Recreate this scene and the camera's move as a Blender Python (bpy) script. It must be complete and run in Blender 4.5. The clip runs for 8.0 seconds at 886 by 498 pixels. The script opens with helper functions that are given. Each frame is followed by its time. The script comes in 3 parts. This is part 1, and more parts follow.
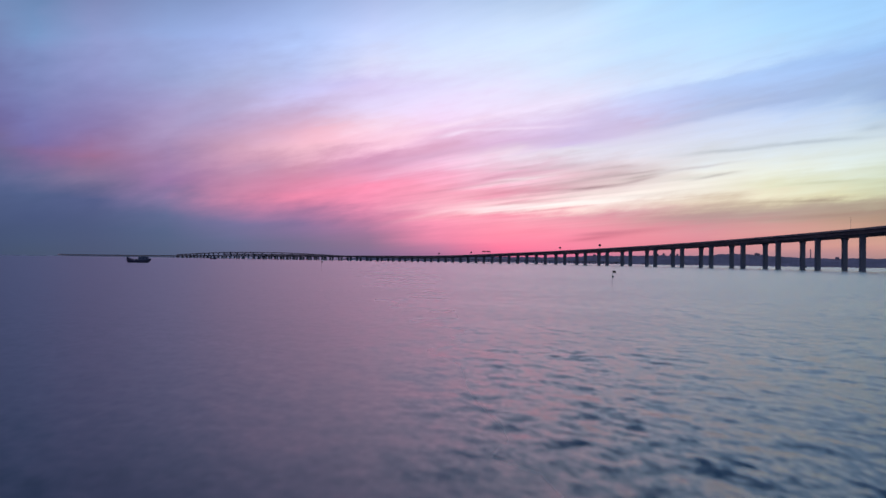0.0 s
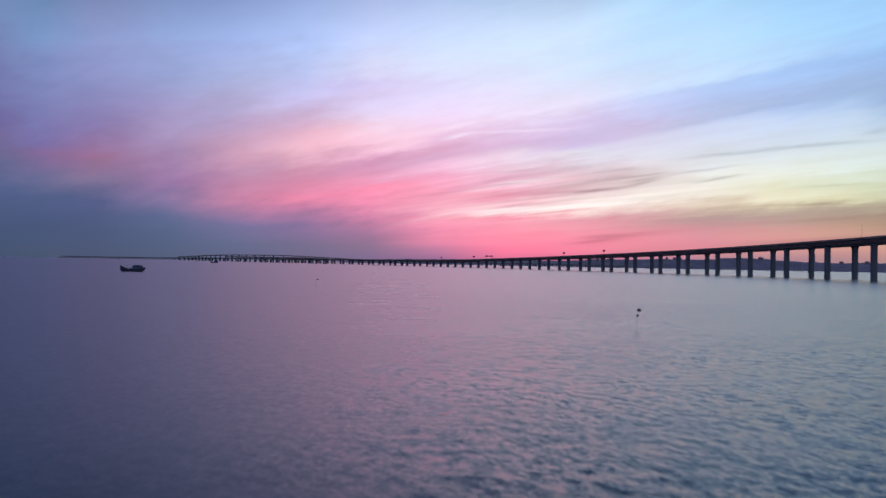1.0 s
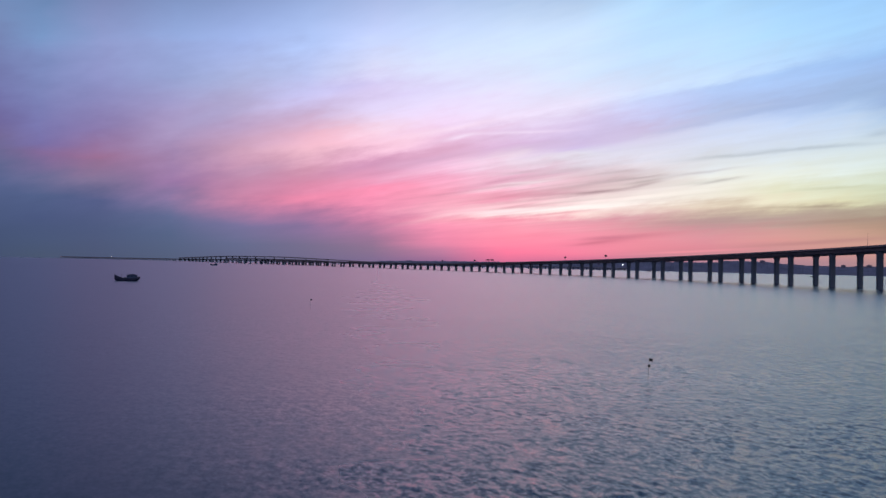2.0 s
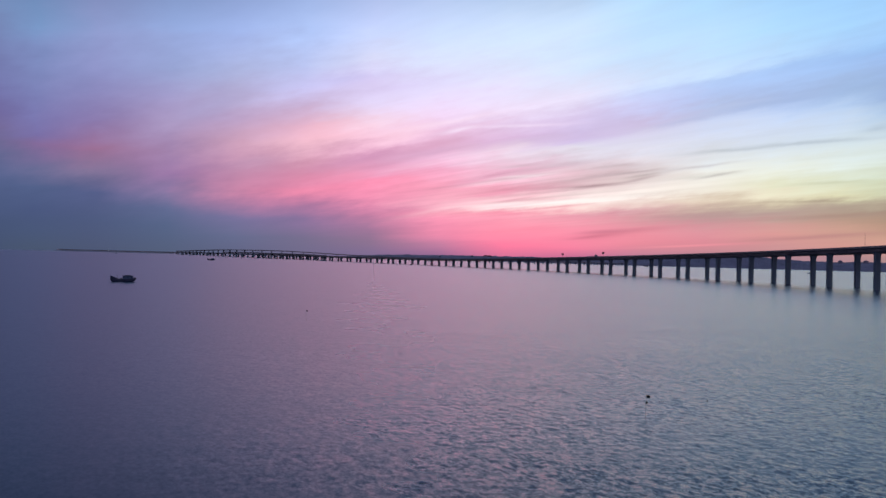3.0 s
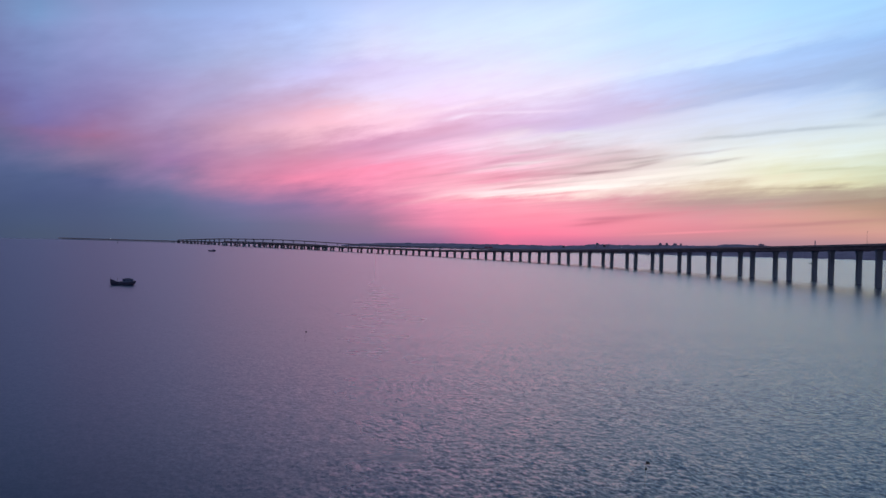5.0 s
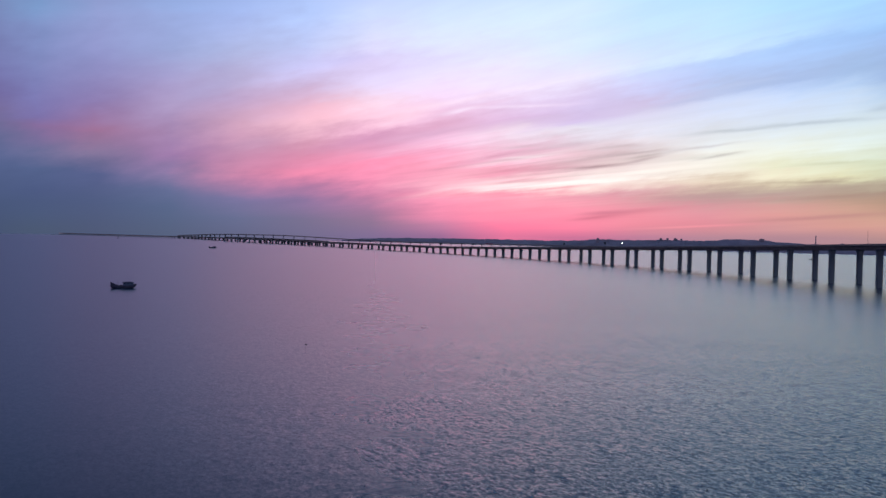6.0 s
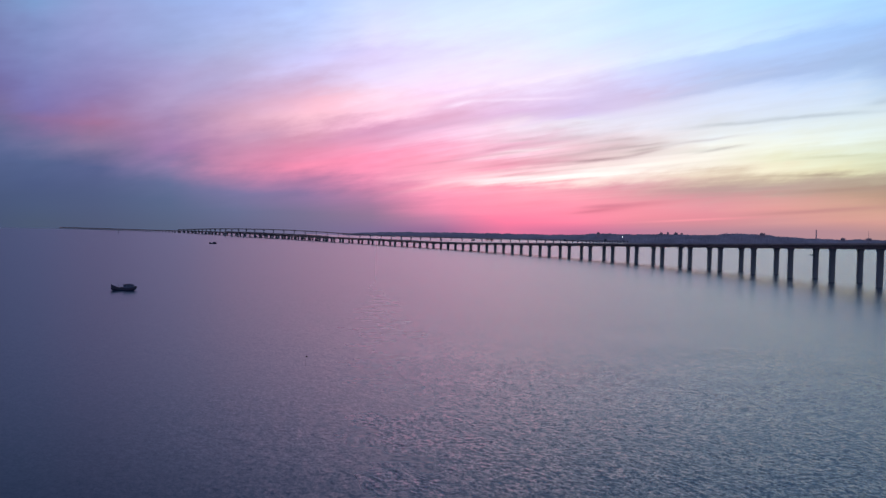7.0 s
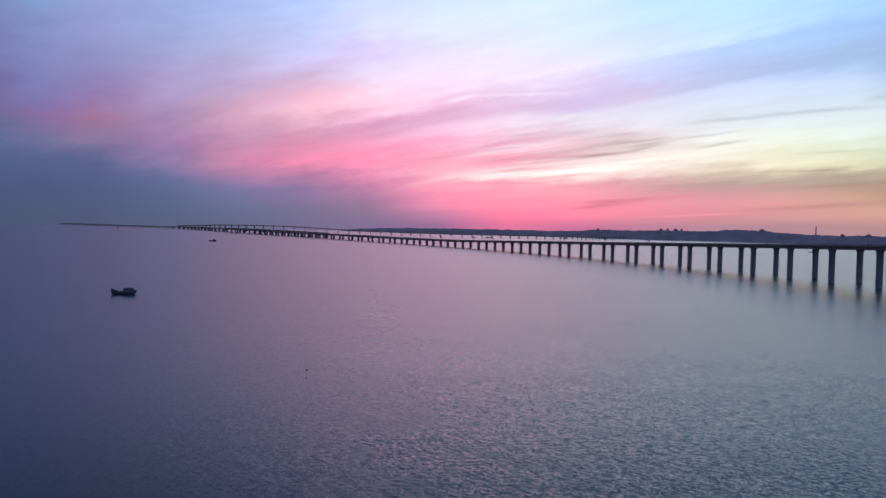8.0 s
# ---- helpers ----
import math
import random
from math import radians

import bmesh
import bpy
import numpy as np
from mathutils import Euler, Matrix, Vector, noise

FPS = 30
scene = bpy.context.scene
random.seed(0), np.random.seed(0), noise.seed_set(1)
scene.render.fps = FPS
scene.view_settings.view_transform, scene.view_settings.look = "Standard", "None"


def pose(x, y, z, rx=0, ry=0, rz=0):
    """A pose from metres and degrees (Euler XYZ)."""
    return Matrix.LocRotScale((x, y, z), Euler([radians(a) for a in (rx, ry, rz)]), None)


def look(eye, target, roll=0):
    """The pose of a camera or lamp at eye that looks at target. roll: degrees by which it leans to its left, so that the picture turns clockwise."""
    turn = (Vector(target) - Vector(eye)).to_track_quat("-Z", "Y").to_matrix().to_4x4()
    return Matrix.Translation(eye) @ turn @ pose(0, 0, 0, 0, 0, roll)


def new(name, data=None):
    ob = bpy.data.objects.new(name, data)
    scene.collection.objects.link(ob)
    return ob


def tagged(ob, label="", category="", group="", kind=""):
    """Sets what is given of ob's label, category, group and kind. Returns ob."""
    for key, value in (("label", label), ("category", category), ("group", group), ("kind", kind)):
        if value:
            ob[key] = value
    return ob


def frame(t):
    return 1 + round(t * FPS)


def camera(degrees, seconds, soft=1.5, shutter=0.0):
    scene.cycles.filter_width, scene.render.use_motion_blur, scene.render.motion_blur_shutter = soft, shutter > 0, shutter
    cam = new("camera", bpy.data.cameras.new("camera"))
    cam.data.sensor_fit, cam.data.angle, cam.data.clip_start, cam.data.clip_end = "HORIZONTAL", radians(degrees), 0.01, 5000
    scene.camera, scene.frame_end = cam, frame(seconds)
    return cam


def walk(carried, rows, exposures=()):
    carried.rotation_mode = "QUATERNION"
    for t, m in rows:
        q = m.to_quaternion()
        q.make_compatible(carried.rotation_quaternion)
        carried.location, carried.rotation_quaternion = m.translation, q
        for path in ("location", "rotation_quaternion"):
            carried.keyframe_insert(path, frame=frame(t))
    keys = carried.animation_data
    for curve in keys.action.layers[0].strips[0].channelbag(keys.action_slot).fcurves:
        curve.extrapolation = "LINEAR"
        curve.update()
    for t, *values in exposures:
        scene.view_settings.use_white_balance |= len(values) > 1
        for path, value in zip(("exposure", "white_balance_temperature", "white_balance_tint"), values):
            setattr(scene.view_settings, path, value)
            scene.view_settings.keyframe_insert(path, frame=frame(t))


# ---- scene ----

# ------------------------------------------------------------------ camera
cam = camera(60.0, 8.0, soft=1.5, shutter=0.35)


def flown(x, y, z, yaw, pitch, roll):
    a, p = radians(yaw), radians(pitch)
    way = Vector((-math.sin(a) * math.cos(p), math.cos(a) * math.cos(p), math.sin(p)))
    eye = Vector((x, y, z))
    return look(eye, eye + way * 100, roll)


walk(cam, [
    (0.0, flown(-384.113, -574.727, 3.257, -5.082, 0.891, 0.837)),
    (0.5, flown(-383.565, -568.020, 4.738, -5.093, 1.092, 0.956)),
    (1.0, flown(-383.198, -563.047, 7.271, -4.903, 1.060, 1.028)),
    (1.5, flown(-382.409, -558.218, 9.748, -4.755, 1.215, 1.162)),
    (3.0, flown(-381.856, -555.047, 16.593, -5.008, 0.640, 1.440)),
    (3.5, flown(-381.632, -554.440, 18.656, -4.996, 0.340, 1.426)),
    (4.0, flown(-381.516, -554.171, 20.645, -4.961, 0.119, 1.390)),
    (4.5, flown(-381.548, -554.048, 22.748, -4.944, -0.116, 1.404)),
    (6.0, flown(-381.490, -553.686, 29.500, -4.911, -0.768, 1.373)),
    (6.5, flown(-381.530, -553.560, 31.787, -4.882, -1.002, 1.380)),
    (7.0, flown(-381.603, -553.459, 34.096, -4.897, -1.264, 1.379)),
    (7.5, flown(-381.693, -553.429, 36.360, -4.908, -1.472, 1.349)),
    (8.0, flown(-381.802, -553.446, 38.611, -4.924, -1.616, 1.403)),
], exposures=[(0.0, 0.02), (4.0, 0.04), (8.0, 0.15)])

EYE_X, EYE_Y = -382.0, -554.0          # plan of the place the camera rises from


def lin(h):
    """Linear colour from a hex string."""
    out = []
    for k in (0, 2, 4):
        c = int(h[k:k + 2], 16) / 255
        out.append(c / 12.92 if c <= 0.04045 else ((c + 0.055) / 1.055) ** 2.4)
    return (*out, 1.0)


# ------------------------------------------------------------------ sky
world = bpy.data.worlds.new("dusk_sky")
scene.world = world
world.use_nodes = True
WT = world.node_tree
WT.nodes.clear()


def calc(tree, op, a, b=None, c=None):
    n = tree.nodes.new("ShaderNodeMath")
    n.operation = op
    for k, v in enumerate((a, b, c)):
        if v is None:
            continue
        if isinstance(v, (int, float)):
            n.inputs[k].default_value = v
        else:
            tree.links.new(v, n.inputs[k])
    return n.outputs[0]


def blend(tree, fac, a, b):
    n = tree.nodes.new("ShaderNodeMix")
    n.data_type = "RGBA"
    n.clamp_factor = True
    for sock, v in ((n.inputs[0], fac), (n.inputs[6], a), (n.inputs[7], b)):
        if isinstance(v, (int, float)):
            sock.default_value = v
        elif isinstance(v, tuple):
            sock.default_value = v
        else:
            tree.links.new(v, sock)
    return n.outputs[2]


def span(tree, v, lo, hi, smooth=False):
    n = tree.nodes.new("ShaderNodeMapRange")
    n.interpolation_type = "SMOOTHSTEP" if smooth else "LINEAR"
    n.inputs["From Min"].default_value, n.inputs["From Max"].default_value = lo, hi
    tree.links.new(v, n.inputs["Value"])
    return n.outputs[0]


tc = WT.nodes.new("ShaderNodeTexCoord")
sep = WT.nodes.new("ShaderNodeSeparateXYZ")
WT.links.new(tc.outputs["Generated"], sep.inputs[0])
DX, DY, DZ = sep.outputs
AZ0 = calc(WT, "MULTIPLY", calc(WT, "ARCTAN2", DX, DY), 57.29578)
EL0 = calc(WT, "MULTIPLY", calc(WT, "ARCSINE", DZ), 57.29578)
EL0 = calc(WT, "ADD", EL0, calc(WT, "MULTIPLY", calc(WT, "MULTIPLY", span(WT, AZ0, 6.0, 20.0, True), span(WT, EL0, 0.8, 3.5, True)), 0.16))

# cirrus bands run parallel overhead and meet at one point of the horizon
low = calc(WT, "ADD", calc(WT, "MAXIMUM", DZ, 0.0), 0.05)
pu = calc(WT, "DIVIDE", calc(WT, "ADD", calc(WT, "MULTIPLY", DX, -0.574), calc(WT, "MULTIPLY", DY, 0.819)), low)
pv = calc(WT, "DIVIDE", calc(WT, "ADD", calc(WT, "MULTIPLY", DX, 0.819), calc(WT, "MULTIPLY", DY, 0.574)), low)


def streaks(su, sv, shift, detail=3.0, rough=0.5):
    comb = WT.nodes.new("ShaderNodeCombineXYZ")
    WT.links.new(calc(WT, "MULTIPLY", pu, su), comb.inputs[0])
    WT.links.new(calc(WT, "MULTIPLY", pv, sv), comb.inputs[1])
    comb.inputs[2].default_value = shift
    n = WT.nodes.new("ShaderNodeTexNoise")
    n.inputs["Scale"].default_value = 1.0
    n.inputs["Detail"].default_value = detail
    n.inputs["Roughness"].default_value = rough
    WT.links.new(comb.outputs[0], n.inputs["Vector"])
    return calc(WT, "SUBTRACT", n.outputs["Fac"], 0.5)


broad = streaks(0.16, 0.75, 3.1)
fine = streaks(0.30, 2.6, 7.7, 4.0, 0.6)
wisp = streaks(0.9, 5.0, 1.3, 3.0, 0.6)


def lumps(sa, se, skew, shift, detail=4.0, rough=0.55):
    comb = WT.nodes.new("ShaderNodeCombineXYZ")
    WT.links.new(calc(WT, "MULTIPLY", AZ0, sa), comb.inputs[0])
    WT.links.new(calc(WT, "MULTIPLY", calc(WT, "ADD", EL0, calc(WT, "MULTIPLY", AZ0, skew)), se), comb.inputs[1])
    comb.inputs[2].default_value = shift
    n = WT.nodes.new("ShaderNodeTexNoise")
    n.inputs["Scale"].default_value = 1.0
    n.inputs["Detail"].default_value = detail
    n.inputs["Roughness"].default_value = rough
    WT.links.new(comb.outputs[0], n.inputs["Vector"])
    return calc(WT, "SUBTRACT", n.outputs["Fac"], 0.5)


# heaped grey cloud over the darker side
heap = lumps(0.16, 0.42, -0.25, 2.2)
curl = lumps(0.4, 0.8, -0.2, 5.5, 3.0, 0.45)
veil = calc(WT, "MULTIPLY", calc(WT, "MULTIPLY", lumps(0.11, 1.5, -0.07, 8.1, 4.0, 0.55), calc(WT, "MULTIPLY_ADD", span(WT, AZ0, -16.0, 3.0, True), 0.75, 0.25)), calc(WT, "MULTIPLY", span(WT, EL0, 0.2, 1.8, True), span(WT, EL0, 10.0, 5.0, True)))
heavy = calc(WT, "MULTIPLY", span(WT, EL0, 1.0, 4.5, True), calc(WT, "MULTIPLY_ADD", span(WT, AZ0, 12.0, -8.0, True), 0.85, 0.15))
airy = calc(WT, "MULTIPLY", span(WT, EL0, 0.5, 6.0, True), calc(WT, "MULTIPLY_ADD", span(WT, AZ0, -16.0, 4.0, True), 0.7, 0.3))
EL = calc(WT, "ADD", EL0, calc(WT, "MULTIPLY", airy, calc(WT, "ADD", calc(WT, "MULTIPLY", broad, 0.7), calc(WT, "MULTIPLY", fine, 0.8))))
EL = calc(WT, "ADD", EL, calc(WT, "MULTIPLY", heavy, calc(WT, "ADD", calc(WT, "MULTIPLY", heap, 1.1), calc(WT, "MULTIPLY", curl, 0.45))))
AZ = calc(WT, "ADD", AZ0, calc(WT, "MULTIPLY", airy, calc(WT, "MULTIPLY", broad, 2.0)))
tuft = calc(WT, "MULTIPLY", lumps(0.30, 1.3, -0.19, 4.4, 5.0, 0.62), calc(WT, "MULTIPLY", calc(WT, "MULTIPLY_ADD", span(WT, AZ0, -20.0, 0.0, True), 0.7, 0.3), span(WT, EL0, 1.0, 4.0, True)))
EL = calc(WT, "ADD", EL, calc(WT, "MULTIPLY", veil, 0.7))
EL = calc(WT, "ADD", EL, calc(WT, "MULTIPLY", tuft, 1.3))
AZ = calc(WT, "ADD", AZ, calc(WT, "MULTIPLY", tuft, 2.5))
AZ = calc(WT, "ADD", AZ, calc(WT, "MULTIPLY", veil, 2.0))
AZ = calc(WT, "ADD", AZ, calc(WT, "MULTIPLY", heavy, calc(WT, "MULTIPLY", curl, 1.8)))


def layer(bearing, stops, top, high):
    """Colours of the sky over the elevation, in degrees, at one bearing."""
    ramp = WT.nodes.new("ShaderNodeValToRGB")
    ramp.color_ramp.interpolation = "LINEAR"
    slant = 0.012 if bearing > 26 else 0.018 if bearing > 14 else 0.016 if bearing > -14 else 0.008
    away = calc(WT, "MINIMUM", calc(WT, "MAXIMUM", calc(WT, "SUBTRACT", AZ0, bearing), -8.0), 8.0)
    rise = calc(WT, "MULTIPLY", calc(WT, "MULTIPLY", away, slant), calc(WT, "MAXIMUM", calc(WT, "SUBTRACT", EL, 2.5), 0.0))
    WT.links.new(calc(WT, "DIVIDE", calc(WT, "SUBTRACT", EL, rise), 40.0), ramp.inputs[0])
    pairs = [(float(q.split(":")[0]), lin(q.split(":")[1])) for q in stops.split()] + [(24.0, lin(top)), (40.0, lin(high))]
    els = ramp.color_ramp.elements
    els[0].position, els[0].color = pairs[0][0] / 40, pairs[0][1]
    els[1].position, els[1].color = pairs[-1][0] / 40, pairs[-1][1]
    for e, c in pairs[1:-1]:
        k = els.new(e / 40)
        k.color = c
    return ramp.outputs[0]


BEARINGS = [
    (-25.6, layer(-25.6, "0.1:455270 1.4:465476 3:4c5a80 4.7:55628c 6:636891 7.9:716691 8.6:6f679b 10.2:7171a6 12.7:747eaf 15.2:768bb8 16.6:7290be", "1a3050", "10223a")),
    (-23.1, layer(-23.1, "-0:495670 1.11:495778 2.6:4a577e 4.08:526088 5.18:696b93 6.83:836a98 7.38:796fa6 8.83:7978af 10.98:7c85b8 13.09:7e8fc1 14.3:7997c6", "1a3050", "10223a")),
    (-19.5, layer(-19.5, "0.02:4d5774 2.01:4e5a7e 3.92:555e88 5.25:837498 6.76:9b6f93 8.82:8878aa 11.77:8e92c5 14.29:929dcf 14.82:8e9bcc", "1c3454", "12243e")),
    (-14.8, layer(-14.8, "0.02:545f7b 1.81:566486 2.99:626b92 4.18:83759e 5.36:9c79a7 6.92:a183ac 8.85:aa95be 10.76:a19ac8 12.65:97a3d1 14.87:97a8da 15.42:94aadd", "203858", "142842")),
    (-10.2, layer(-10.2, "0.02:606483 1.16:656b8d 2.58:77719a 3.92:ac7ba0 4.6:c484a6 6.01:bf89aa 7.81:cea1bb 9.58:baa1c6 11.15:b5abd0 13.07:abb4de 15.34:a2b4e7 15.9:9fb4e8", "263e60", "182c48")),
    (-5.4, layer(-5.4, "0.06:6f6989 1.09:756d8c 2.54:8a729b 3.57:b279a0 4.6:dc84a6 5.63:da8aaa 6.65:cb8da9 8.07:e8b8cb 9.08:e3b3cb 10.68:cbb3d5 12.26:c6c2ed 13.82:b7c2ed 15.74:b2c7f7 16.3:b0c6f7", "3e5884", "243c60")),
    (-0.5, layer(-0.5, "0.05:7c6a8f 1.02:8b718f 2.27:a47699 3.32:ca81a5 4.36:ef8fb1 5.4:fd94b6 6.44:e59ec0 7.59:d699bb 8.57:f8c5dd 9.71:f4d4e7 11.32:e0d4f6 12.91:d6caf1 14.48:d6d9f6 16.03:c7d4fb 16.6:c3d1fb", "50709f", "2a4672")),
    (4.7, layer(4.7, "0.18:966991 0.94:bf7c9e 1.78:ec8aaa 3.04:f896b4 4.09:f5afc3 5.13:faa5be 6.38:f5aac8 7.41:f0bedc 8.44:e1afcd 9.47:ebc3e1 10.69:f0d7f5 12.69:e1dcfc 14.67:d7e1fa 16.22:cddeff 16.79:cadcff", "4270a8", "2a4a76")),
    (9.6, layer(9.6, "0.34:dc7398 1.05:ff7da0 2.1:ff91aa 3.44:faa5b9 4.11:fce1e1 5.02:f0aabe 5.85:f0bed2 6.89:ebc3d7 7.92:ebd7e8 8.94:d7b4d7 10.16:e1c8e6 11.17:eedef8 12.77:e4e1fc 14.73:d7e4fc 16.28:d0e4ff 16.85:cee2ff", "4270a8", "2a4a76")),
    (14.6, layer(14.6, "0.29:c47094 0.95:f582a0 1.99:fc91aa 3.44:f0a5b4 4.06:ffe1dc 4.76:ffebe8 5.5:dcbcc2 6.24:e1bec8 7.14:dac8d4 8.15:e4e0ee 8.96:cdbee4 10.57:d7c6e8 11.96:e8e2fa 13.92:d4e4fc 16.23:d0e6ff 16.8:cee4ff", "4270a8", "2a4a76")),
    (19.4, layer(19.4, "0.44:b87c96 0.85:d08698 1.34:e88c9c 2.15:ec90a0 2.97:e498a4 3.65:d8a4a8 4.55:ecd4cc 5.21:fcf0e8 6.23:e0d0d0 7.44:e4dce4 8.25:e0e0f0 9.25:d8d4ec 10.05:c8bcdc 11.05:c8c8ee 12.24:c8d4fa 13.02:d2e2fc 14.97:c4defc 18.76:b8defe", "4270a8", "2a4a76")),
    (24.0, layer(24.0, "0.50:b08494 1.06:ca8a94 1.58:dc8c98 2.38:dc949e 3.18:cc989c 3.7:c4a49c 4.75:deccb8 5.37:f2eadc 6.75:eeefea 7.35:e2e6ea 8.33:d8dce6 9.31:d6def4 10.29:c8d4f2 10.87:b6c2e4 11.84:b4c8f2 12.80:b4ccf6 13.57:c8e0fe 15.46:bee0fe 18.42:b0dafe", "4270a8", "2a4a76")),
    (28.5, layer(28.5, "0.57:ac8490 1.23:cc9496 2.19:dc9c98 3.16:cc9c98 3.65:bca49a 4.5:cebfa6 5.25:ece4ca 5.86:e4e4c8 6.82:e8ece0 8.05:dce6ee 9.12:d0dcf0 10.06:ccdcf8 11.01:b4c8ee 11.57:a8bce4 12.51:acc6f2 13.62:a8c8f6 14.36:b8dafc 15.82:b0dafd 17.98:a8d4fc", "4270a8", "2a4a76")),
    (32.5, layer(32.5, "0.62:b08890 1.45:d09890 2.57:cca090 3.32:b89888 3.99:b09c8c 4.43:b8ac96 5.00:e0dcb8 5.93:dee4cc 7.04:e0eae4 8.08:d8e6ec 9.44:ccdcf0 10.36:c0d6f4 11.09:adc6ea 11.63:9fb8de 12.54:a3bde6 13.79:a0c2f2 14.50:a8cdf8 15.74:a8d4fc 17.48:a2d0fc", "4270a8", "2a4a76")),
    (35.1, layer(35.1, "0.51:ac8888 1.28:cc9890 1.83:d0a090 2.92:b49480 3.83:a89484 4.44:b4a892 5.11:cfd0b0 5.84:d4dcc0 6.92:dae6dc 8.37:d6e4ea 9.27:c0d2e2 9.80:b8d0e8 10.52:a6c0e2 11.23:9ab3da 12.29:9cb6de 13.69:9dbdee 14.39:9cc4f2 15.43:a6d0fb 17.13:a0cefa", "4270a8", "2a4a76")),
]
SKY = BEARINGS[0][1]
for (a0, _), (a1, colour) in zip(BEARINGS, BEARINGS[1:]):
    SKY = blend(WT, span(WT, AZ, a0, a1), SKY, colour)


def cloud(az, el, half, thick, tilt, colour, amount):
    """One drawn-out streak of cloud."""
    global SKY
    da, de = calc(WT, "SUBTRACT", AZ0, az), calc(WT, "SUBTRACT", EL0, el)
    co, si = math.cos(radians(tilt)), math.sin(radians(tilt))
    along = calc(WT, "ADD", calc(WT, "MULTIPLY", da, co / half), calc(WT, "MULTIPLY", de, si / half))
    over = calc(WT, "ADD", calc(WT, "MULTIPLY", da, -si / thick), calc(WT, "MULTIPLY", de, co / thick))
    over = calc(WT, "ADD", over, calc(WT, "ADD", calc(WT, "MULTIPLY", fine, 0.9), calc(WT, "MULTIPLY", tuft, 2.6)))
    far = calc(WT, "ADD", calc(WT, "MULTIPLY", along, along), calc(WT, "MULTIPLY", over, over))
    body = calc(WT, "EXPONENT", calc(WT, "MULTIPLY", far, -1.0))
    SKY = blend(WT, calc(WT, "MULTIPLY", body, amount), SKY, lin(colour))


cloud(17.2, 7.03, 2.1, 0.20, 5.6, "c4b4bc", 0.5)
cloud(11.5, 5.21, 3.1, 0.20, 7.8, "cc98a8", 0.5)
cloud(11.9, 6.62, 2.7, 0.20, 10.8, "d8a8bc", 0.5)
cloud(8.6, 6.23, 4.3, 0.25, 14.9, "da98b4", 0.5)
cloud(10.6, 6.10, 3.6, 0.15, 9.8, "fbe4ec", 0.6)
cloud(8.5, 4.91, 3.5, 0.25, 8.9, "e890aa", 0.5)
cloud(11.5, 4.51, 3.1, 0.15, 5.3, "d88aa0", 0.4)
cloud(14.7, 4.49, 5.9, 0.30, 7.1, "fffaf6", 0.6)
cloud(8.8, 3.87, 3.9, 0.20, 7.5, "ffdcde", 0.5)
cloud(17.8, 3.75, 3.7, 0.25, 5.7, "d890a4", 0.45)
cloud(16.8, 2.00, 2.0, 0.25, 8.5, "cc7488", 0.45)
cloud(-0.7, 7.29, 3.2, 0.35, 13.2, "c48cb0", 0.45)
cloud(2.8, 7.83, 3.0, 0.35, 16.7, "d8a0c0", 0.45)
cloud(4.5, 7.03, 3.9, 0.25, 10.5, "f4c8e0", 0.4)
cloud(-4.6, 4.79, 3.8, 0.25, 6.5, "fc90b0", 0.4)
cloud(1.6, 4.42, 3.4, 0.30, 9.7, "ff9cbc", 0.35)
cloud(-9.1, 6.51, 2.3, 0.51, 13.3, "b898b8", 0.35)
cloud(-11.5, 10.48, 4.4, 0.71, 25.2, "acacd8", 0.3)
cloud(-3.1, 12.74, 2.9, 0.30, 11.2, "bcb8e8", 0.35)
cloud(1.5, 12.48, 3.4, 0.30, 11.6, "d4c4ee", 0.35)
cloud(5.3, 10.07, 3.9, 0.20, 11.5, "fce4f6", 0.5)
cloud(6.6, 9.66, 3.5, 0.20, 15.1, "dcb4d0", 0.45)

cloud(26.0, 8.18, 3.8, 0.14, 4.1, "a8b0b8", 0.50)
cloud(30.9, 8.50, 3.2, 0.13, 1.8, "a8b4c0", 0.50)
cloud(34.4, 9.20, 0.7, 0.20, 9.4, "a8b8c8", 0.40)
cloud(23.0, 10.38, 3.2, 0.22, 10.8, "a8b0d4", 0.40)
cloud(28.1, 11.25, 3.0, 0.20, 7.1, "9cb0d8", 0.45)
cloud(19.5, 6.41, 1.5, 0.10, 10.1, "a89898", 0.50)
cloud(23.1, 7.02, 2.6, 0.10, 6.8, "b8b0b4", 0.50)
cloud(16.3, 6.37, 2.5, 0.12, 9.1, "b8a0a8", 0.45)
cloud(24.0, 6.39, 2.1, 0.13, 6.0, "d0d0c8", 0.50)
cloud(32.0, 5.81, 2.4, 0.13, 1.6, "c0c0a0", 0.50)
cloud(30.8, 4.56, 2.6, 0.08, 0.2, "907c6c", 0.40)
cloud(29.0, 4.09, 4.3, 0.26, 1.8, "b09890", 0.22)
cloud(32.4, 3.60, 1.7, 0.10, 2.8, "a88c7c", 0.40)
cloud(24.7, 13.34, 5.2, 0.25, 9.0, "d0e8fe", 0.40)
cloud(27.8, 4.13, 7.1, 0.34, 2.4, "b0a094", 0.25)
cloud(31.0, 3.51, 4.5, 0.16, 3.1, "a88c84", 0.40)
cloud(19.3, 2.45, 3.1, 0.20, 6.7, "c87888", 0.35)
cloud(23.0, 3.61, 3.2, 0.14, 3.0, "b89498", 0.40)
cloud(8.1, 3.93, 3.5, 0.14, 2.5, "ffdce2", 0.55)
cloud(8.7, 3.47, 5.5, 0.20, 2.3, "f47c98", 0.35)
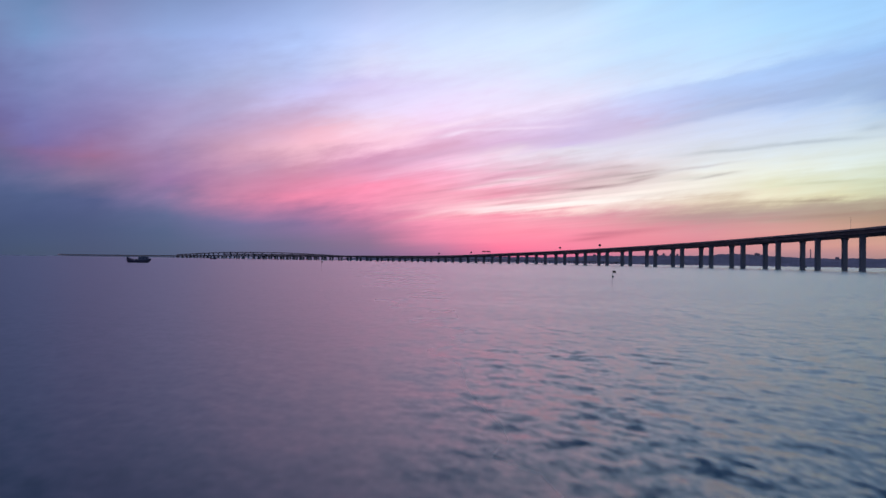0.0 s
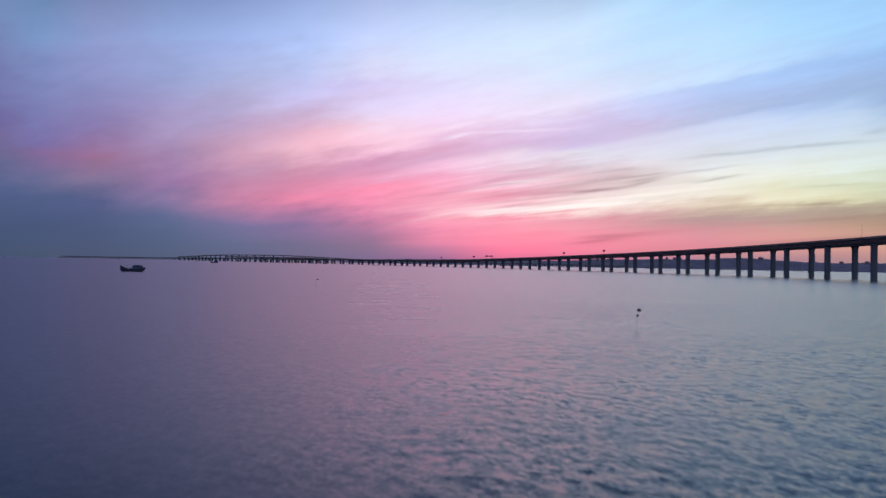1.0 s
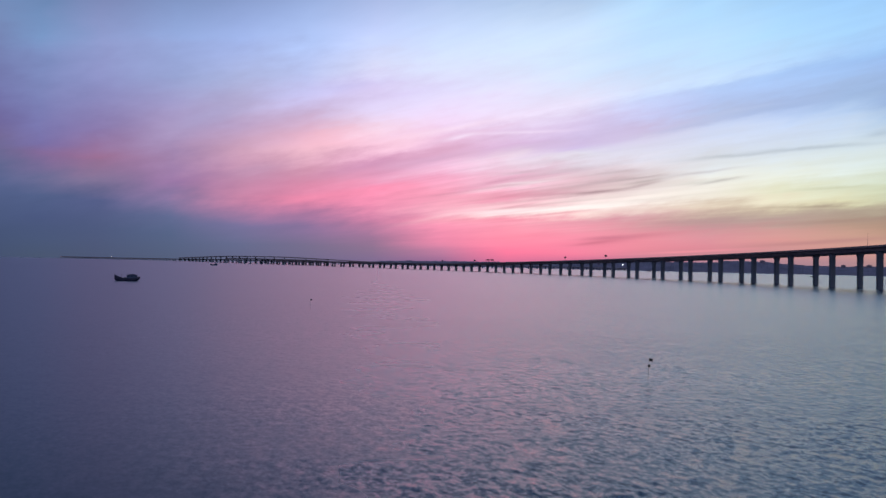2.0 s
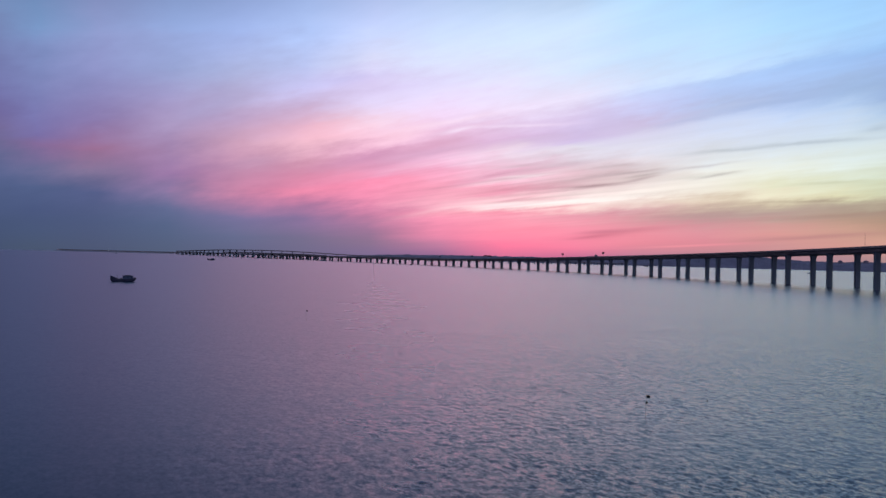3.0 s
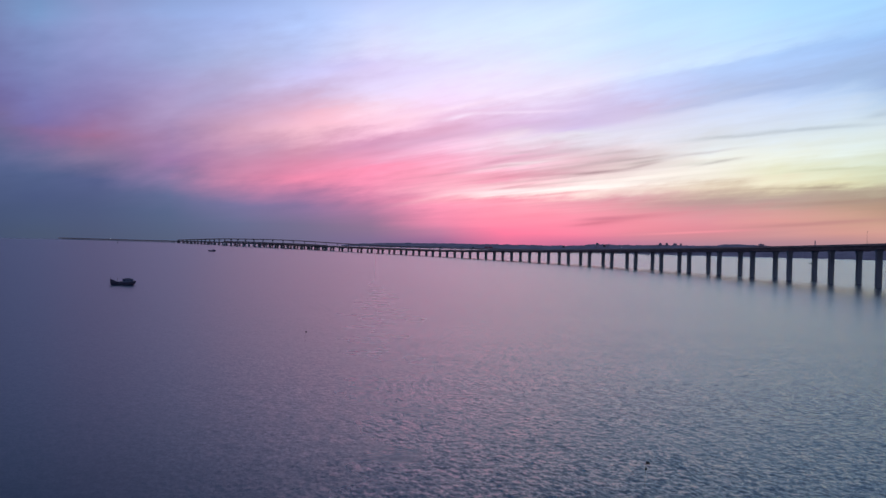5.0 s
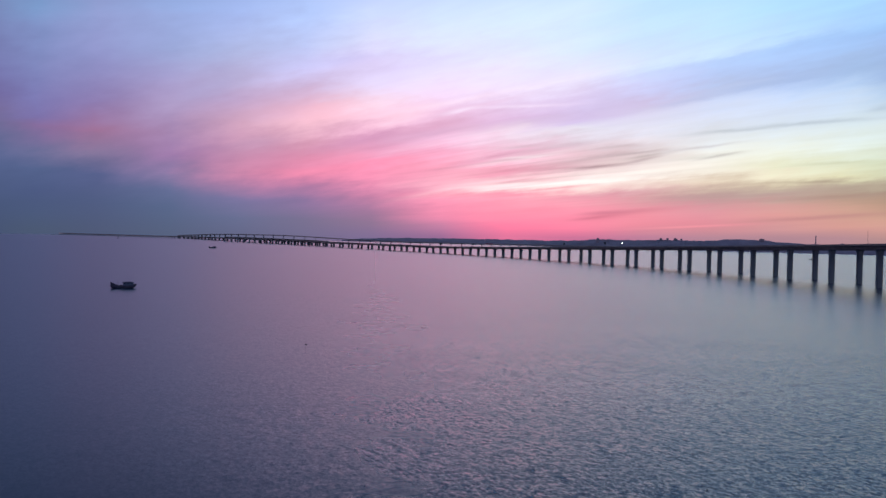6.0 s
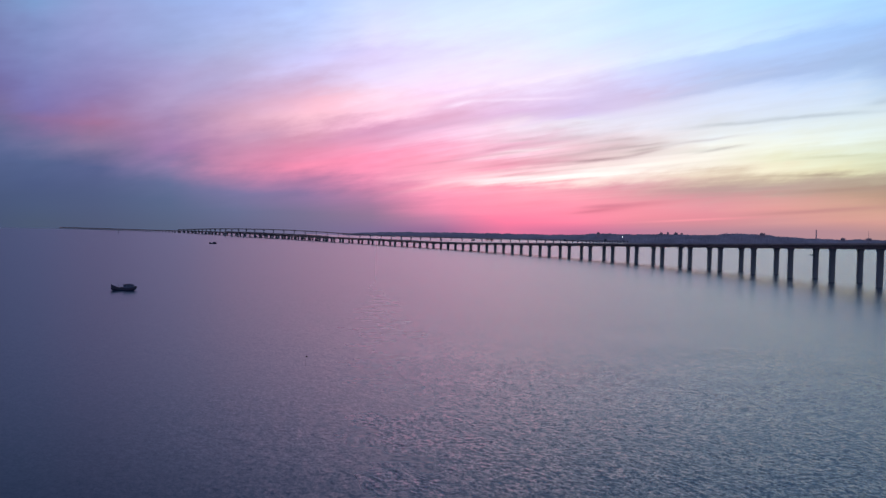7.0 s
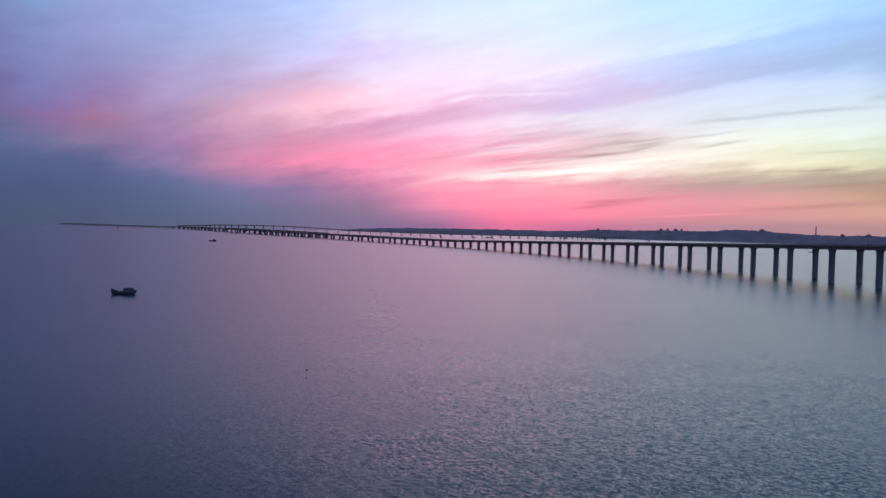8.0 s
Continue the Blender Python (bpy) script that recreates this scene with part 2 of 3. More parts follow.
# ragged wisps round the brightest gap
cloud(16.01, 5.64, 2.0, 0.10, 6.1, "a08088", 0.75)
cloud(19.22, 6.16, 1.6, 0.09, 12.1, "b09a9e", 0.60)
cloud(18.81, 6.62, 2.4, 0.09, 7.5, "b0a0a4", 0.60)
cloud(10.23, 6.10, 2.1, 0.11, 9.3, "d4a2b4", 0.55)
cloud(12.73, 5.39, 1.7, 0.09, 7.1, "cc9aa8", 0.55)
cloud(8.14, 4.71, 1.7, 0.11, 5.4, "e69cb2", 0.50)
cloud(10.44, 4.54, 1.9, 0.08, 11.0, "d89eac", 0.55)
cloud(11.06, 7.02, 2.9, 0.11, 5.1, "d6b8c6", 0.50)
cloud(18.03, 7.11, 1.6, 0.09, 5.6, "c8b4b8", 0.50)
cloud(13.35, 4.03, 2.3, 0.10, 6.6, "e690a0", 0.60)
cloud(16.82, 2.26, 2.0, 0.13, 5.0, "c4748a", 0.55)
cloud(15.81, 1.83, 1.4, 0.11, 8.5, "cc7288", 0.50)
cloud(5.19, 3.72, 2.6, 0.15, 12.6, "ffc8d4", 0.60)
cloud(9.60, 4.09, 2.7, 0.13, 5.9, "ffe8ec", 0.70)
cloud(10.86, 6.21, 1.9, 0.09, 5.8, "fbe6ee", 0.60)
cloud(6.04, 9.50, 1.3, 0.16, 13.0, "f6e4fa", 0.65)
cloud(10.64, 9.92, 3.3, 0.12, 3.5, "f4e2f8", 0.45)
cloud(4.35, 7.87, 3.4, 0.26, 9.8, "cca2c2", 0.50)
cloud(-0.06, 6.69, 1.9, 0.22, 13.7, "d092b2", 0.50)
cloud(12.48, 8.99, 4.8, 0.32, 5.1, "d2b8da", 0.40)
cloud(-3.99, 8.72, 2.9, 0.75, 10.7, "ffc2d2", 0.55)
cloud(1.62, 9.03, 2.4, 0.50, 13.8, "ffd4e4", 0.45)
cloud(-1.93, 6.02, 2.5, 0.35, 11.5, "ee94b2", 0.40)
cloud(24.43, 6.39, 1.5, 0.09, 10.4, "b8b2b0", 0.55)
cloud(24.24, 3.50, 5.8, 0.40, 4.5, "b09494", 0.38)
cloud(30.53, 2.05, 4.4, 0.17, 4.5, "b07c80", 0.50)
cloud(22.67, 1.28, 3.4, 0.08, 3.7, "ff9ca8", 0.50)

glow = calc(WT, "MULTIPLY", calc(WT, "SUBTRACT", AZ0, 4.0), 0.083)
glow = calc(WT, "EXPONENT", calc(WT, "MULTIPLY", calc(WT, "MULTIPLY", glow, glow), -1.0))
lift = calc(WT, "ADD", calc(WT, "MULTIPLY_ADD", glow, 0.03, 1.0), calc(WT, "MULTIPLY", airy, calc(WT, "ADD", calc(WT, "MULTIPLY", fine, 0.13), calc(WT, "MULTIPLY", wisp, 0.14))))
lift = calc(WT, "ADD", lift, calc(WT, "MULTIPLY", heavy, calc(WT, "ADD", calc(WT, "MULTIPLY", heap, 0.14), calc(WT, "MULTIPLY", curl, 0.10))))
lift = calc(WT, "ADD", lift, calc(WT, "ADD", calc(WT, "MULTIPLY", veil, 0.15), calc(WT, "MULTIPLY", tuft, 0.16)))
thin = streaks(0.45, 6.5, 9.2, 3.0, 0.55)
mid_a = calc(WT, "MULTIPLY", calc(WT, "SUBTRACT", AZ0, 10.5), 0.105)
mid_e = calc(WT, "MULTIPLY", calc(WT, "SUBTRACT", EL0, 5.7), 0.42)
mid = calc(WT, "EXPONENT", calc(WT, "MULTIPLY", calc(WT, "ADD", calc(WT, "MULTIPLY", mid_a, mid_a), calc(WT, "MULTIPLY", mid_e, mid_e)), -1.0))
lift = calc(WT, "ADD", lift, calc(WT, "MULTIPLY", calc(WT, "MULTIPLY", thin, mid), 0.75))
scaled = WT.nodes.new("ShaderNodeVectorMath")
scaled.operation = "SCALE"
WT.links.new(SKY, scaled.inputs[0])
WT.links.new(lift, scaled.inputs["Scale"])
SKY = scaled.outputs[0]

# the sky away from the sunset: a clear dusk sky, dim blue, from the Nishita model
nish = WT.nodes.new("ShaderNodeTexSky")
nish.sky_type = "NISHITA"
nish.sun_disc = False
nish.sun_elevation = radians(1.0)
nish.sun_rotation = radians(12.0)
dim = WT.nodes.new("ShaderNodeVectorMath")
dim.operation = "MULTIPLY_ADD"
WT.links.new(nish.outputs[0], dim.inputs[0])
dim.inputs[1].default_value = (0.05, 0.05, 0.05)
dim.inputs[2].default_value = lin("587098")[:3]
side = calc(WT, "MAXIMUM", span(WT, AZ0, 60.0, 140.0, True), span(WT, AZ0, -85.0, -150.0, True))
# the mauve arch of twilight opposite the sunset
arch = blend(WT, span(WT, EL0, 30.0, 8.0, True), dim.outputs[0], lin("9ca2cc"))
SKY = blend(WT, side, SKY, arch)
SKY = blend(WT, span(WT, EL0, 50.0, 88.0, True), SKY, dim.outputs[0])
bg = WT.nodes.new("ShaderNodeBackground")
bg.inputs["Strength"].default_value = 1.0
WT.links.new(SKY, bg.inputs[0])
wout = WT.nodes.new("ShaderNodeOutputWorld")
WT.links.new(bg.outputs[0], wout.inputs[0])


# ------------------------------------------------------------------ materials
def material(name, base, rough=0.8, metal=0.0, vary=0.25, scale=0.5, bump=0.0, grain=4.0, stain=None, glow=None, glow_strength=0.0):
    """A surface with two scales of variation; base and stain are linear colours."""
    m = bpy.data.materials.new(name)
    m.use_nodes = True
    t = m.node_tree
    b = t.nodes["Principled BSDF"]
    g = t.nodes.new("ShaderNodeTexCoord")
    n1 = t.nodes.new("ShaderNodeTexNoise")
    n1.inputs["Scale"].default_value, n1.inputs["Detail"].default_value = scale, 5
    n2 = t.nodes.new("ShaderNodeTexNoise")
    n2.inputs["Scale"].default_value, n2.inputs["Detail"].default_value = grain, 4
    for n in (n1, n2):
        t.links.new(g.outputs["Object"], n.inputs["Vector"])
    other = stain or tuple(c * (1 - vary) for c in base[:3])
    col = blend(t, span(t, n1.outputs["Fac"], 0.35, 0.7), (*base[:3], 1), (*other[:3], 1))
    col = blend(t, span(t, n2.outputs["Fac"], 0.45, 0.8), col, (*[c * (1 - vary * 0.8) for c in base[:3]], 1))
    t.links.new(col, b.inputs["Base Color"])
    b.inputs["Metallic"].default_value = metal
    t.links.new(calc(t, "MULTIPLY_ADD", n2.outputs["Fac"], 0.2, rough - 0.1), b.inputs["Roughness"])
    if bump:
        bn = t.nodes.new("ShaderNodeBump")
        bn.inputs["Strength"].default_value, bn.inputs["Distance"].default_value = 0.6, bump
        t.links.new(n2.outputs["Fac"], bn.inputs["Height"])
        t.links.new(bn.outputs[0], b.inputs["Normal"])
    if glow:
        b.inputs["Emission Color"].default_value = glow
        t.links.new(calc(t, "MULTIPLY", span(t, n1.outputs["Fac"], 0.1, 1.0), glow_strength * 2.0), b.inputs["Emission Strength"])
    return m


# reddish dusk glow on girders and parapets is put into this base colour
WARM_LIT_CONCRETE = material("concrete", (0.46, 0.32, 0.29), 0.85, vary=0.3, scale=0.12, grain=1.5, bump=0.03, stain=(0.31, 0.21, 0.20))
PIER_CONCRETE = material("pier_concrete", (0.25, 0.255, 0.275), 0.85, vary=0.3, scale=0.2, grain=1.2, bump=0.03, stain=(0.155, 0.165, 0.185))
ASPHALT = material("asphalt", (0.05, 0.05, 0.052), 0.9, vary=0.3, scale=0.1, grain=3)
STEEL = material("galvanised_steel", (0.22, 0.23, 0.24), 0.5, 0.7, vary=0.3, scale=0.8, grain=6)
SIGN_BACK = material("sign_back", (0.06, 0.065, 0.07), 0.6, 0.3, vary=0.2)
SIGN_RED = material("sign_red", (0.30, 0.035, 0.05), 0.5, vary=0.2)
# the blue of hull and cabin paint includes the haze over the boats
HAZED_HULL = material("hazed_dark_painted_wood", (0.045, 0.042, 0.085), 0.55, vary=0.4, scale=0.8, grain=5, stain=(0.04, 0.036, 0.05), bump=0.01)
HAZED_CABIN = material("hazed_weathered_cabin_paint", (0.10, 0.13, 0.21), 0.6, vary=0.35, scale=1.2, grain=6)
ROOFING = material("cabin_roof", (0.05, 0.065, 0.11), 0.6, vary=0.3)
DECKING = material("deck_boards", (0.10, 0.075, 0.05), 0.8, vary=0.35, scale=1.5, grain=8)
GLASS_DARK = material("dark_glass", (0.02, 0.025, 0.03), 0.1, vary=0.1)
CLOTH = material("black_flag_cloth", (0.02, 0.02, 0.022), 0.9, vary=0.3, scale=3)
BAMBOO = material("weathered_bamboo", (0.11, 0.09, 0.06), 0.7, vary=0.35, scale=3, grain=12)
FOAM = material("dark_float", (0.025, 0.03, 0.03), 0.7, vary=0.3, scale=4)
# dusk haze over the far shore is put into these two base colours
HAZED_HILLSIDE = material("hazed_hillside", (0.42, 0.31, 0.355), 1.0, vary=0.35, scale=0.012, grain=0.05)
HAZED_WALL = material("hazed_building_wall", (0.38, 0.29, 0.33), 0.9, vary=0.25, scale=0.05)
LAMP_GLOW = material("lamp_glow", (0.8, 0.8, 0.75), 0.5, glow=(1.0, 0.92, 0.8, 1), glow_strength=12.0)


def water_material():
    m = bpy.data.materials.new("sea_water")
    m.use_nodes = True
    t = m.node_tree
    b = t.nodes["Principled BSDF"]
    b.inputs["Base Color"].default_value = (0.0, 0.033, 0.070, 1)
    b.inputs["Coat Weight"].default_value = 0.72
    b.inputs["Coat IOR"].default_value = 1.2
    b.inputs["IOR"].default_value = 1.2
    g = t.nodes.new("ShaderNodeTexCoord")

    def ripples(turn, sx, sy, detail, out="Fac"):
        ro = t.nodes.new("ShaderNodeMapping")
        ro.inputs["Rotation"].default_value = (0, 0, radians(turn))
        t.links.new(g.outputs["Object"], ro.inputs["Vector"])
        mp = t.nodes.new("ShaderNodeMapping")
        mp.inputs["Scale"].default_value = (sx, sy, 1)
        t.links.new(ro.outputs[0], mp.inputs["Vector"])
        n = t.nodes.new("ShaderNodeTexNoise")
        n.inputs["Scale"].default_value = 1
        n.inputs["Detail"].default_value = detail
        n.inputs["Roughness"].default_value = 0.55
        t.links.new(mp.outputs[0], n.inputs["Vector"])
        return n.outputs[out]

    wind = t.nodes.new("ShaderNodeAttribute")
    wind.attribute_name = "wind"
    # slopes of the small waves, too fine for the mesh, at four sizes
    sheen = calc(t, "MULTIPLY_ADD", wind.outputs["Fac"], -0.055, 0.305)
    t.links.new(sheen, b.inputs["Roughness"])
    t.links.new(sheen, b.inputs["Coat Roughness"])
    geo = t.nodes.new("ShaderNodeNewGeometry")
    normal = geo.outputs["Normal"]
    gust = span(t, ripples(20, 0.012, 0.02, 3), 0.35, 0.65, True)
    force = calc(t, "MULTIPLY", calc(t, "MULTIPLY_ADD", gust, 0.35, 0.85), calc(t, "MULTIPLY_ADD", wind.outputs["Fac"], 0.90, 0.15))
    for turn, sx, sy, steep in WAVELETS:
        tilt = t.nodes.new("ShaderNodeVectorMath")
        tilt.operation = "SUBTRACT"
        t.links.new(ripples(turn, sx, sy, 1, "Color"), tilt.inputs[0])
        tilt.inputs[1].default_value = (0.5, 0.5, 0.5)
        flat = t.nodes.new("ShaderNodeVectorMath")
        flat.operation = "MULTIPLY"
        t.links.new(tilt.outputs[0], flat.inputs[0])
        flat.inputs[1].default_value = (steep, steep, 0)
        sized = t.nodes.new("ShaderNodeVectorMath")
        sized.operation = "SCALE"
        t.links.new(flat.outputs[0], sized.inputs[0])
        t.links.new(force, sized.inputs["Scale"])
        total = t.nodes.new("ShaderNodeVectorMath")
        t.links.new(normal, total.inputs[0])
        t.links.new(sized.outputs[0], total.inputs[1])
        normal = total.outputs[0]
    unit = t.nodes.new("ShaderNodeVectorMath")
    unit.operation = "NORMALIZE"
    t.links.new(normal, unit.inputs[0])
    t.links.new(unit.outputs[0], b.inputs["Normal"])
    t.links.new(unit.outputs[0], b.inputs["Coat Normal"])
    return m


# direction, frequency along and across, steepness
WAVELETS = [(63, 0.36, 0.60, 0.09), (55, 0.80, 1.25, 0.22), (70, 1.9, 2.8, 0.36), (40, 5.0, 6.5, 0.26)]
WATER = water_material()


# ------------------------------------------------------------------ mesh helpers
def part(name, bm, mat, parent, label=""):
    me = bpy.data.meshes.new(name)
    bm.to_mesh(me)
    bm.free()
    me.materials.append(mat)
    ob = new(name, me)
    ob.parent = parent
    if label:
        ob["label"] = label
    return ob


def thing(name, m, label, category, group="", kind=""):
    e = new(name)
    e.matrix_basis = m
    return tagged(e, label, category, group, kind)


def box(bm, x0, x1, y0, y1, z0, z1, bevel=0.0):
    ret = bmesh.ops.create_cube(bm, size=1.0)
    vs = ret["verts"]
    for v in vs:
        v.co = Vector(((x0 + x1) / 2 + v.co.x * (x1 - x0), (y0 + y1) / 2 + v.co.y * (y1 - y0), (z0 + z1) / 2 + v.co.z * (z1 - z0)))
    if bevel:
        es = list({e for v in vs for e in v.link_edges})
        bmesh.ops.bevel(bm, geom=es, offset=bevel, segments=2, profile=0.6, affect="EDGES")
    return vs


def tube(bm, p, q, r0, r1=None, seg=8):
    p, q = Vector(p), Vector(q)
    r1 = r0 if r1 is None else r1
    ret = bmesh.ops.create_cone(bm, cap_ends=True, segments=seg, radius1=r0, radius2=r1, depth=(q - p).length)
    m = Matrix.Translation((p + q) / 2) @ (q - p).to_track_quat("Z", "Y").to_matrix().to_4x4()
    for v in ret["verts"]:
        v.co = m @ v.co


def loft(bm, rings, closed=True, caps=True):
    """Skin between rings of points."""
    rows = [[bm.verts.new(p) for p in r] for r in rings]
    n = len(rows[0])
    for a, b in zip(rows, rows[1:]):
        for k in range(n if closed else n - 1):
            bm.faces.new((a[k], a[(k + 1) % n], b[(k + 1) % n], b[k]))
    if caps:
        bm.faces.new(list(reversed(rows[0])))
        bm.faces.new(rows[-1])
    bmesh.ops.recalc_face_normals(bm, faces=bm.faces)


# ------------------------------------------------------------------ water
def sea():
    """One sheet out to the horizon: rings round the camera's stand, closer and livelier where it is near."""
    fine_az = np.linspace(-31, 41, 780)
    rest = np.linspace(41, 329, 74)[1:-1]
    az = np.radians(np.concatenate([fine_az, rest]))
    radii = [1.2]
    def gap(d):
        return min(0.0165 * d + 0.01, 0.31 + max(0.0, d - 140.0) * 0.0011)
    while radii[-1] < 430:
        radii.append(radii[-1] + gap(radii[-1]))
    while radii[-1] < 4900:
        radii.append(min(radii[-1] * 1.09, 4950.0))
    radii = np.array(radii)
    r, a = np.meshgrid(radii, az, indexing="ij")
    x, y = EYE_X + r * np.sin(a), EYE_Y - 8.0 + r * np.cos(a)
    rng = np.random.default_rng(4)
    z = np.zeros_like(x)
    step = np.maximum(np.minimum(0.0165 * r + 0.01, 0.31 + np.maximum(0.0, r - 140.0) * 0.0011), r * 0.00161)
    calm = np.clip((430.0 - r) / 410.0, 0, 1) ** 1.25 * (0.6 + 0.4 * np.clip((r - 40.0) / 90.0, 0, 1))
    # less wind on the darker water, and cat's-paws drifting over the whole bay
    q = np.clip((x - EYE_X + 0.05 * (y - EYE_Y)) / np.maximum(r, 12.0) * 1.7 + 0.50, 0, 1)
    patch = 0.06 + 0.94 * q * q * (3 - 2 * q)
    paw = np.zeros_like(x)
    for k in range(9):
        size = 7.0 * 1.35 ** k
        turn = radians(100 + rng.normal(0, 30))
        paw += np.sin((x * math.cos(turn) + y * math.sin(turn)) * 2 * math.pi / size + rng.uniform(0, 6.28) + 1.2 * np.sin(y / size * 2.1 + k)) / 3.0
    paw *= np.clip((500.0 - r) / 350.0, 0, 1)
    patch *= 0.70 + 0.36 * np.clip(0.5 + 0.5 * paw, 0, 1)
    for k in range(54):
        wave = 0.55 * 1.0275 ** k
        heading = radians(40 + rng.normal(0, 42))
        kx, ky = math.cos(heading) * 2 * math.pi / wave, math.sin(heading) * 2 * math.pi / wave
        ph = rng.uniform(0, 6.28)
        wx, wy = rng.uniform(-0.22, 0.22), rng.uniform(-0.22, 0.22)
        amp = 0.0026 * wave * min(1.0, 1.25 / wave)
        turn = kx * x + ky * y + ph + 0.9 * np.sin(wx * x + wy * y + k) + 0.6 * np.sin(0.7 * wy * x - 0.8 * wx * y + 2 * k)
        fade = np.clip((wave / step - 2.1) / 1.8, 0, 1) * calm
        z += amp * patch * fade * (np.sin(turn) - 0.22 * np.cos(2 * turn))
    verts = np.stack([x, y, z], -1).reshape(-1, 3)
    nr, na = x.shape
    i = np.arange(nr - 1)[:, None] * na
    j = np.arange(na)[None, :]
    j2 = (j + 1) % na
    quads = np.stack([i + j, i + na + j, i + na + j2, i + j2], -1).reshape(-1, 4)
    me = bpy.data.meshes.new("water")
    n = len(verts)
    me.vertices.add(n + 1)
    me.vertices.foreach_set("co", np.concatenate([verts, [[EYE_X, EYE_Y - 8.0, 0.0]]]).ravel())
    hub = np.stack([np.arange(na), (np.arange(na) + 1) % na, np.full(na, n)], -1)
    loops = np.concatenate([quads.ravel(), hub.ravel()])
    starts = np.concatenate([np.arange(len(quads)) * 4, len(quads) * 4 + np.arange(na) * 3])
    me.loops.add(len(loops))
    me.loops.foreach_set("vertex_index", loops)
    me.polygons.add(len(starts))
    me.polygons.foreach_set("loop_start", starts)
    me.polygons.foreach_set("use_smooth", np.ones(len(starts), dtype=bool))
    me.update(calc_edges=True)
    me.validate()
    bm = bmesh.new()
    bm.from_mesh(me)
    bmesh.ops.recalc_face_normals(bm, faces=bm.faces)
    bm.faces.ensure_lookup_table()
    if bm.faces[0].normal.z < 0:
        bmesh.ops.reverse_faces(bm, faces=bm.faces)
    bm.to_mesh(me)
    bm.free()
    me.attributes.new("wind", "FLOAT", "POINT").data.foreach_set("value", np.append(patch.ravel(), 0.6).astype(np.float32))
    me.materials.append(WATER)
    ob = new("water", me)
    return tagged(ob, "rippled slate-blue sea reflecting a pink sunset sky", "sea", kind="structure")


sea()


# ------------------------------------------------------------------ viaducts
def alignment(knots, step=5.0):
    """Plan of a road from a function of its heading: arrays of s, x, y and heading."""
    s0, s1, x, y, heading = knots
    s = np.arange(s0, s1 + step, step)
    h = np.array([heading(v) for v in s])
    k0 = int(round((0 - s0) / step))
    px = np.concatenate([[0], np.cumsum(np.sin((h[1:] + h[:-1]) / 2) * step)])
    py = np.concatenate([[0], np.cumsum(np.cos((h[1:] + h[:-1]) / 2) * step)])
    return s, px - px[k0] + x, py - py[k0] + y, h


def at(plan, s, off=0.0, aside=0.0):
    """Place and heading at s along a plan, off (a number or a function of s) and aside to its right."""
    S, X, Y, Hd = plan
    off = (off(s) if callable(off) else off) + aside
    h = float(np.interp(s, S, Hd))
    return Vector((float(np.interp(s, S, X)) + off * math.cos(h), float(np.interp(s, S, Y)) - off * math.sin(h), 0)), h


def sweep(bm, plan, s0, s1, off, profile, zf, pieces=3):
    rings = []
    for k in range(pieces + 1):
        s = s0 + (s1 - s0) * k / pieces
        z = zf(s)
        rings.append([tuple(at(plan, s, off, u)[0] + Vector((0, 0, z + v))) for u, v in profile])
    loft(bm, rings)


def pier_mesh(w, d, name="pier"):
    """A pier one metre of shaft high below its flared head: rounded shaft, hammerhead, cap at the waterline."""
    bm = bmesh.new()

    def ring(a, b, z, r=0.35):
        pts = []
        for sx, sy in ((1, 1), (-1, 1), (-1, -1), (1, -1)):
            for q in range(3):
                t = math.atan2(sy, sx) + (q - 1) * radians(38)
                pts.append((sx * (a / 2 - r) + r * math.cos(t) * 1.0, sy * (b / 2 - r) + r * math.sin(t), z))
        return pts
    loft(bm, [ring(w, d, -1.0), ring(w, d, 0.0)])
    me = bpy.data.meshes.new(name)
    bm.to_mesh(me)
    bm.free()
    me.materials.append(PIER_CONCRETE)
    bm = bmesh.new()
    rings = []
    for k in range(7):
        q = k / 6
        f = q ** 2.2
        rings.append(ring(w * (1 + 0.42 * f), d * (1 + 0.16 * f), 4.2 * q))
    loft(bm, rings)
    hd = bpy.data.meshes.new("pier_head")
    bm.to_mesh(hd)
    bm.free()
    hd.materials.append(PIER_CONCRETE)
    return me, hd


PIER, PIER_HEAD = pier_mesh(4.5, 2.7)
SLIM, SLIM_HEAD = pier_mesh(4.8, 2.6)


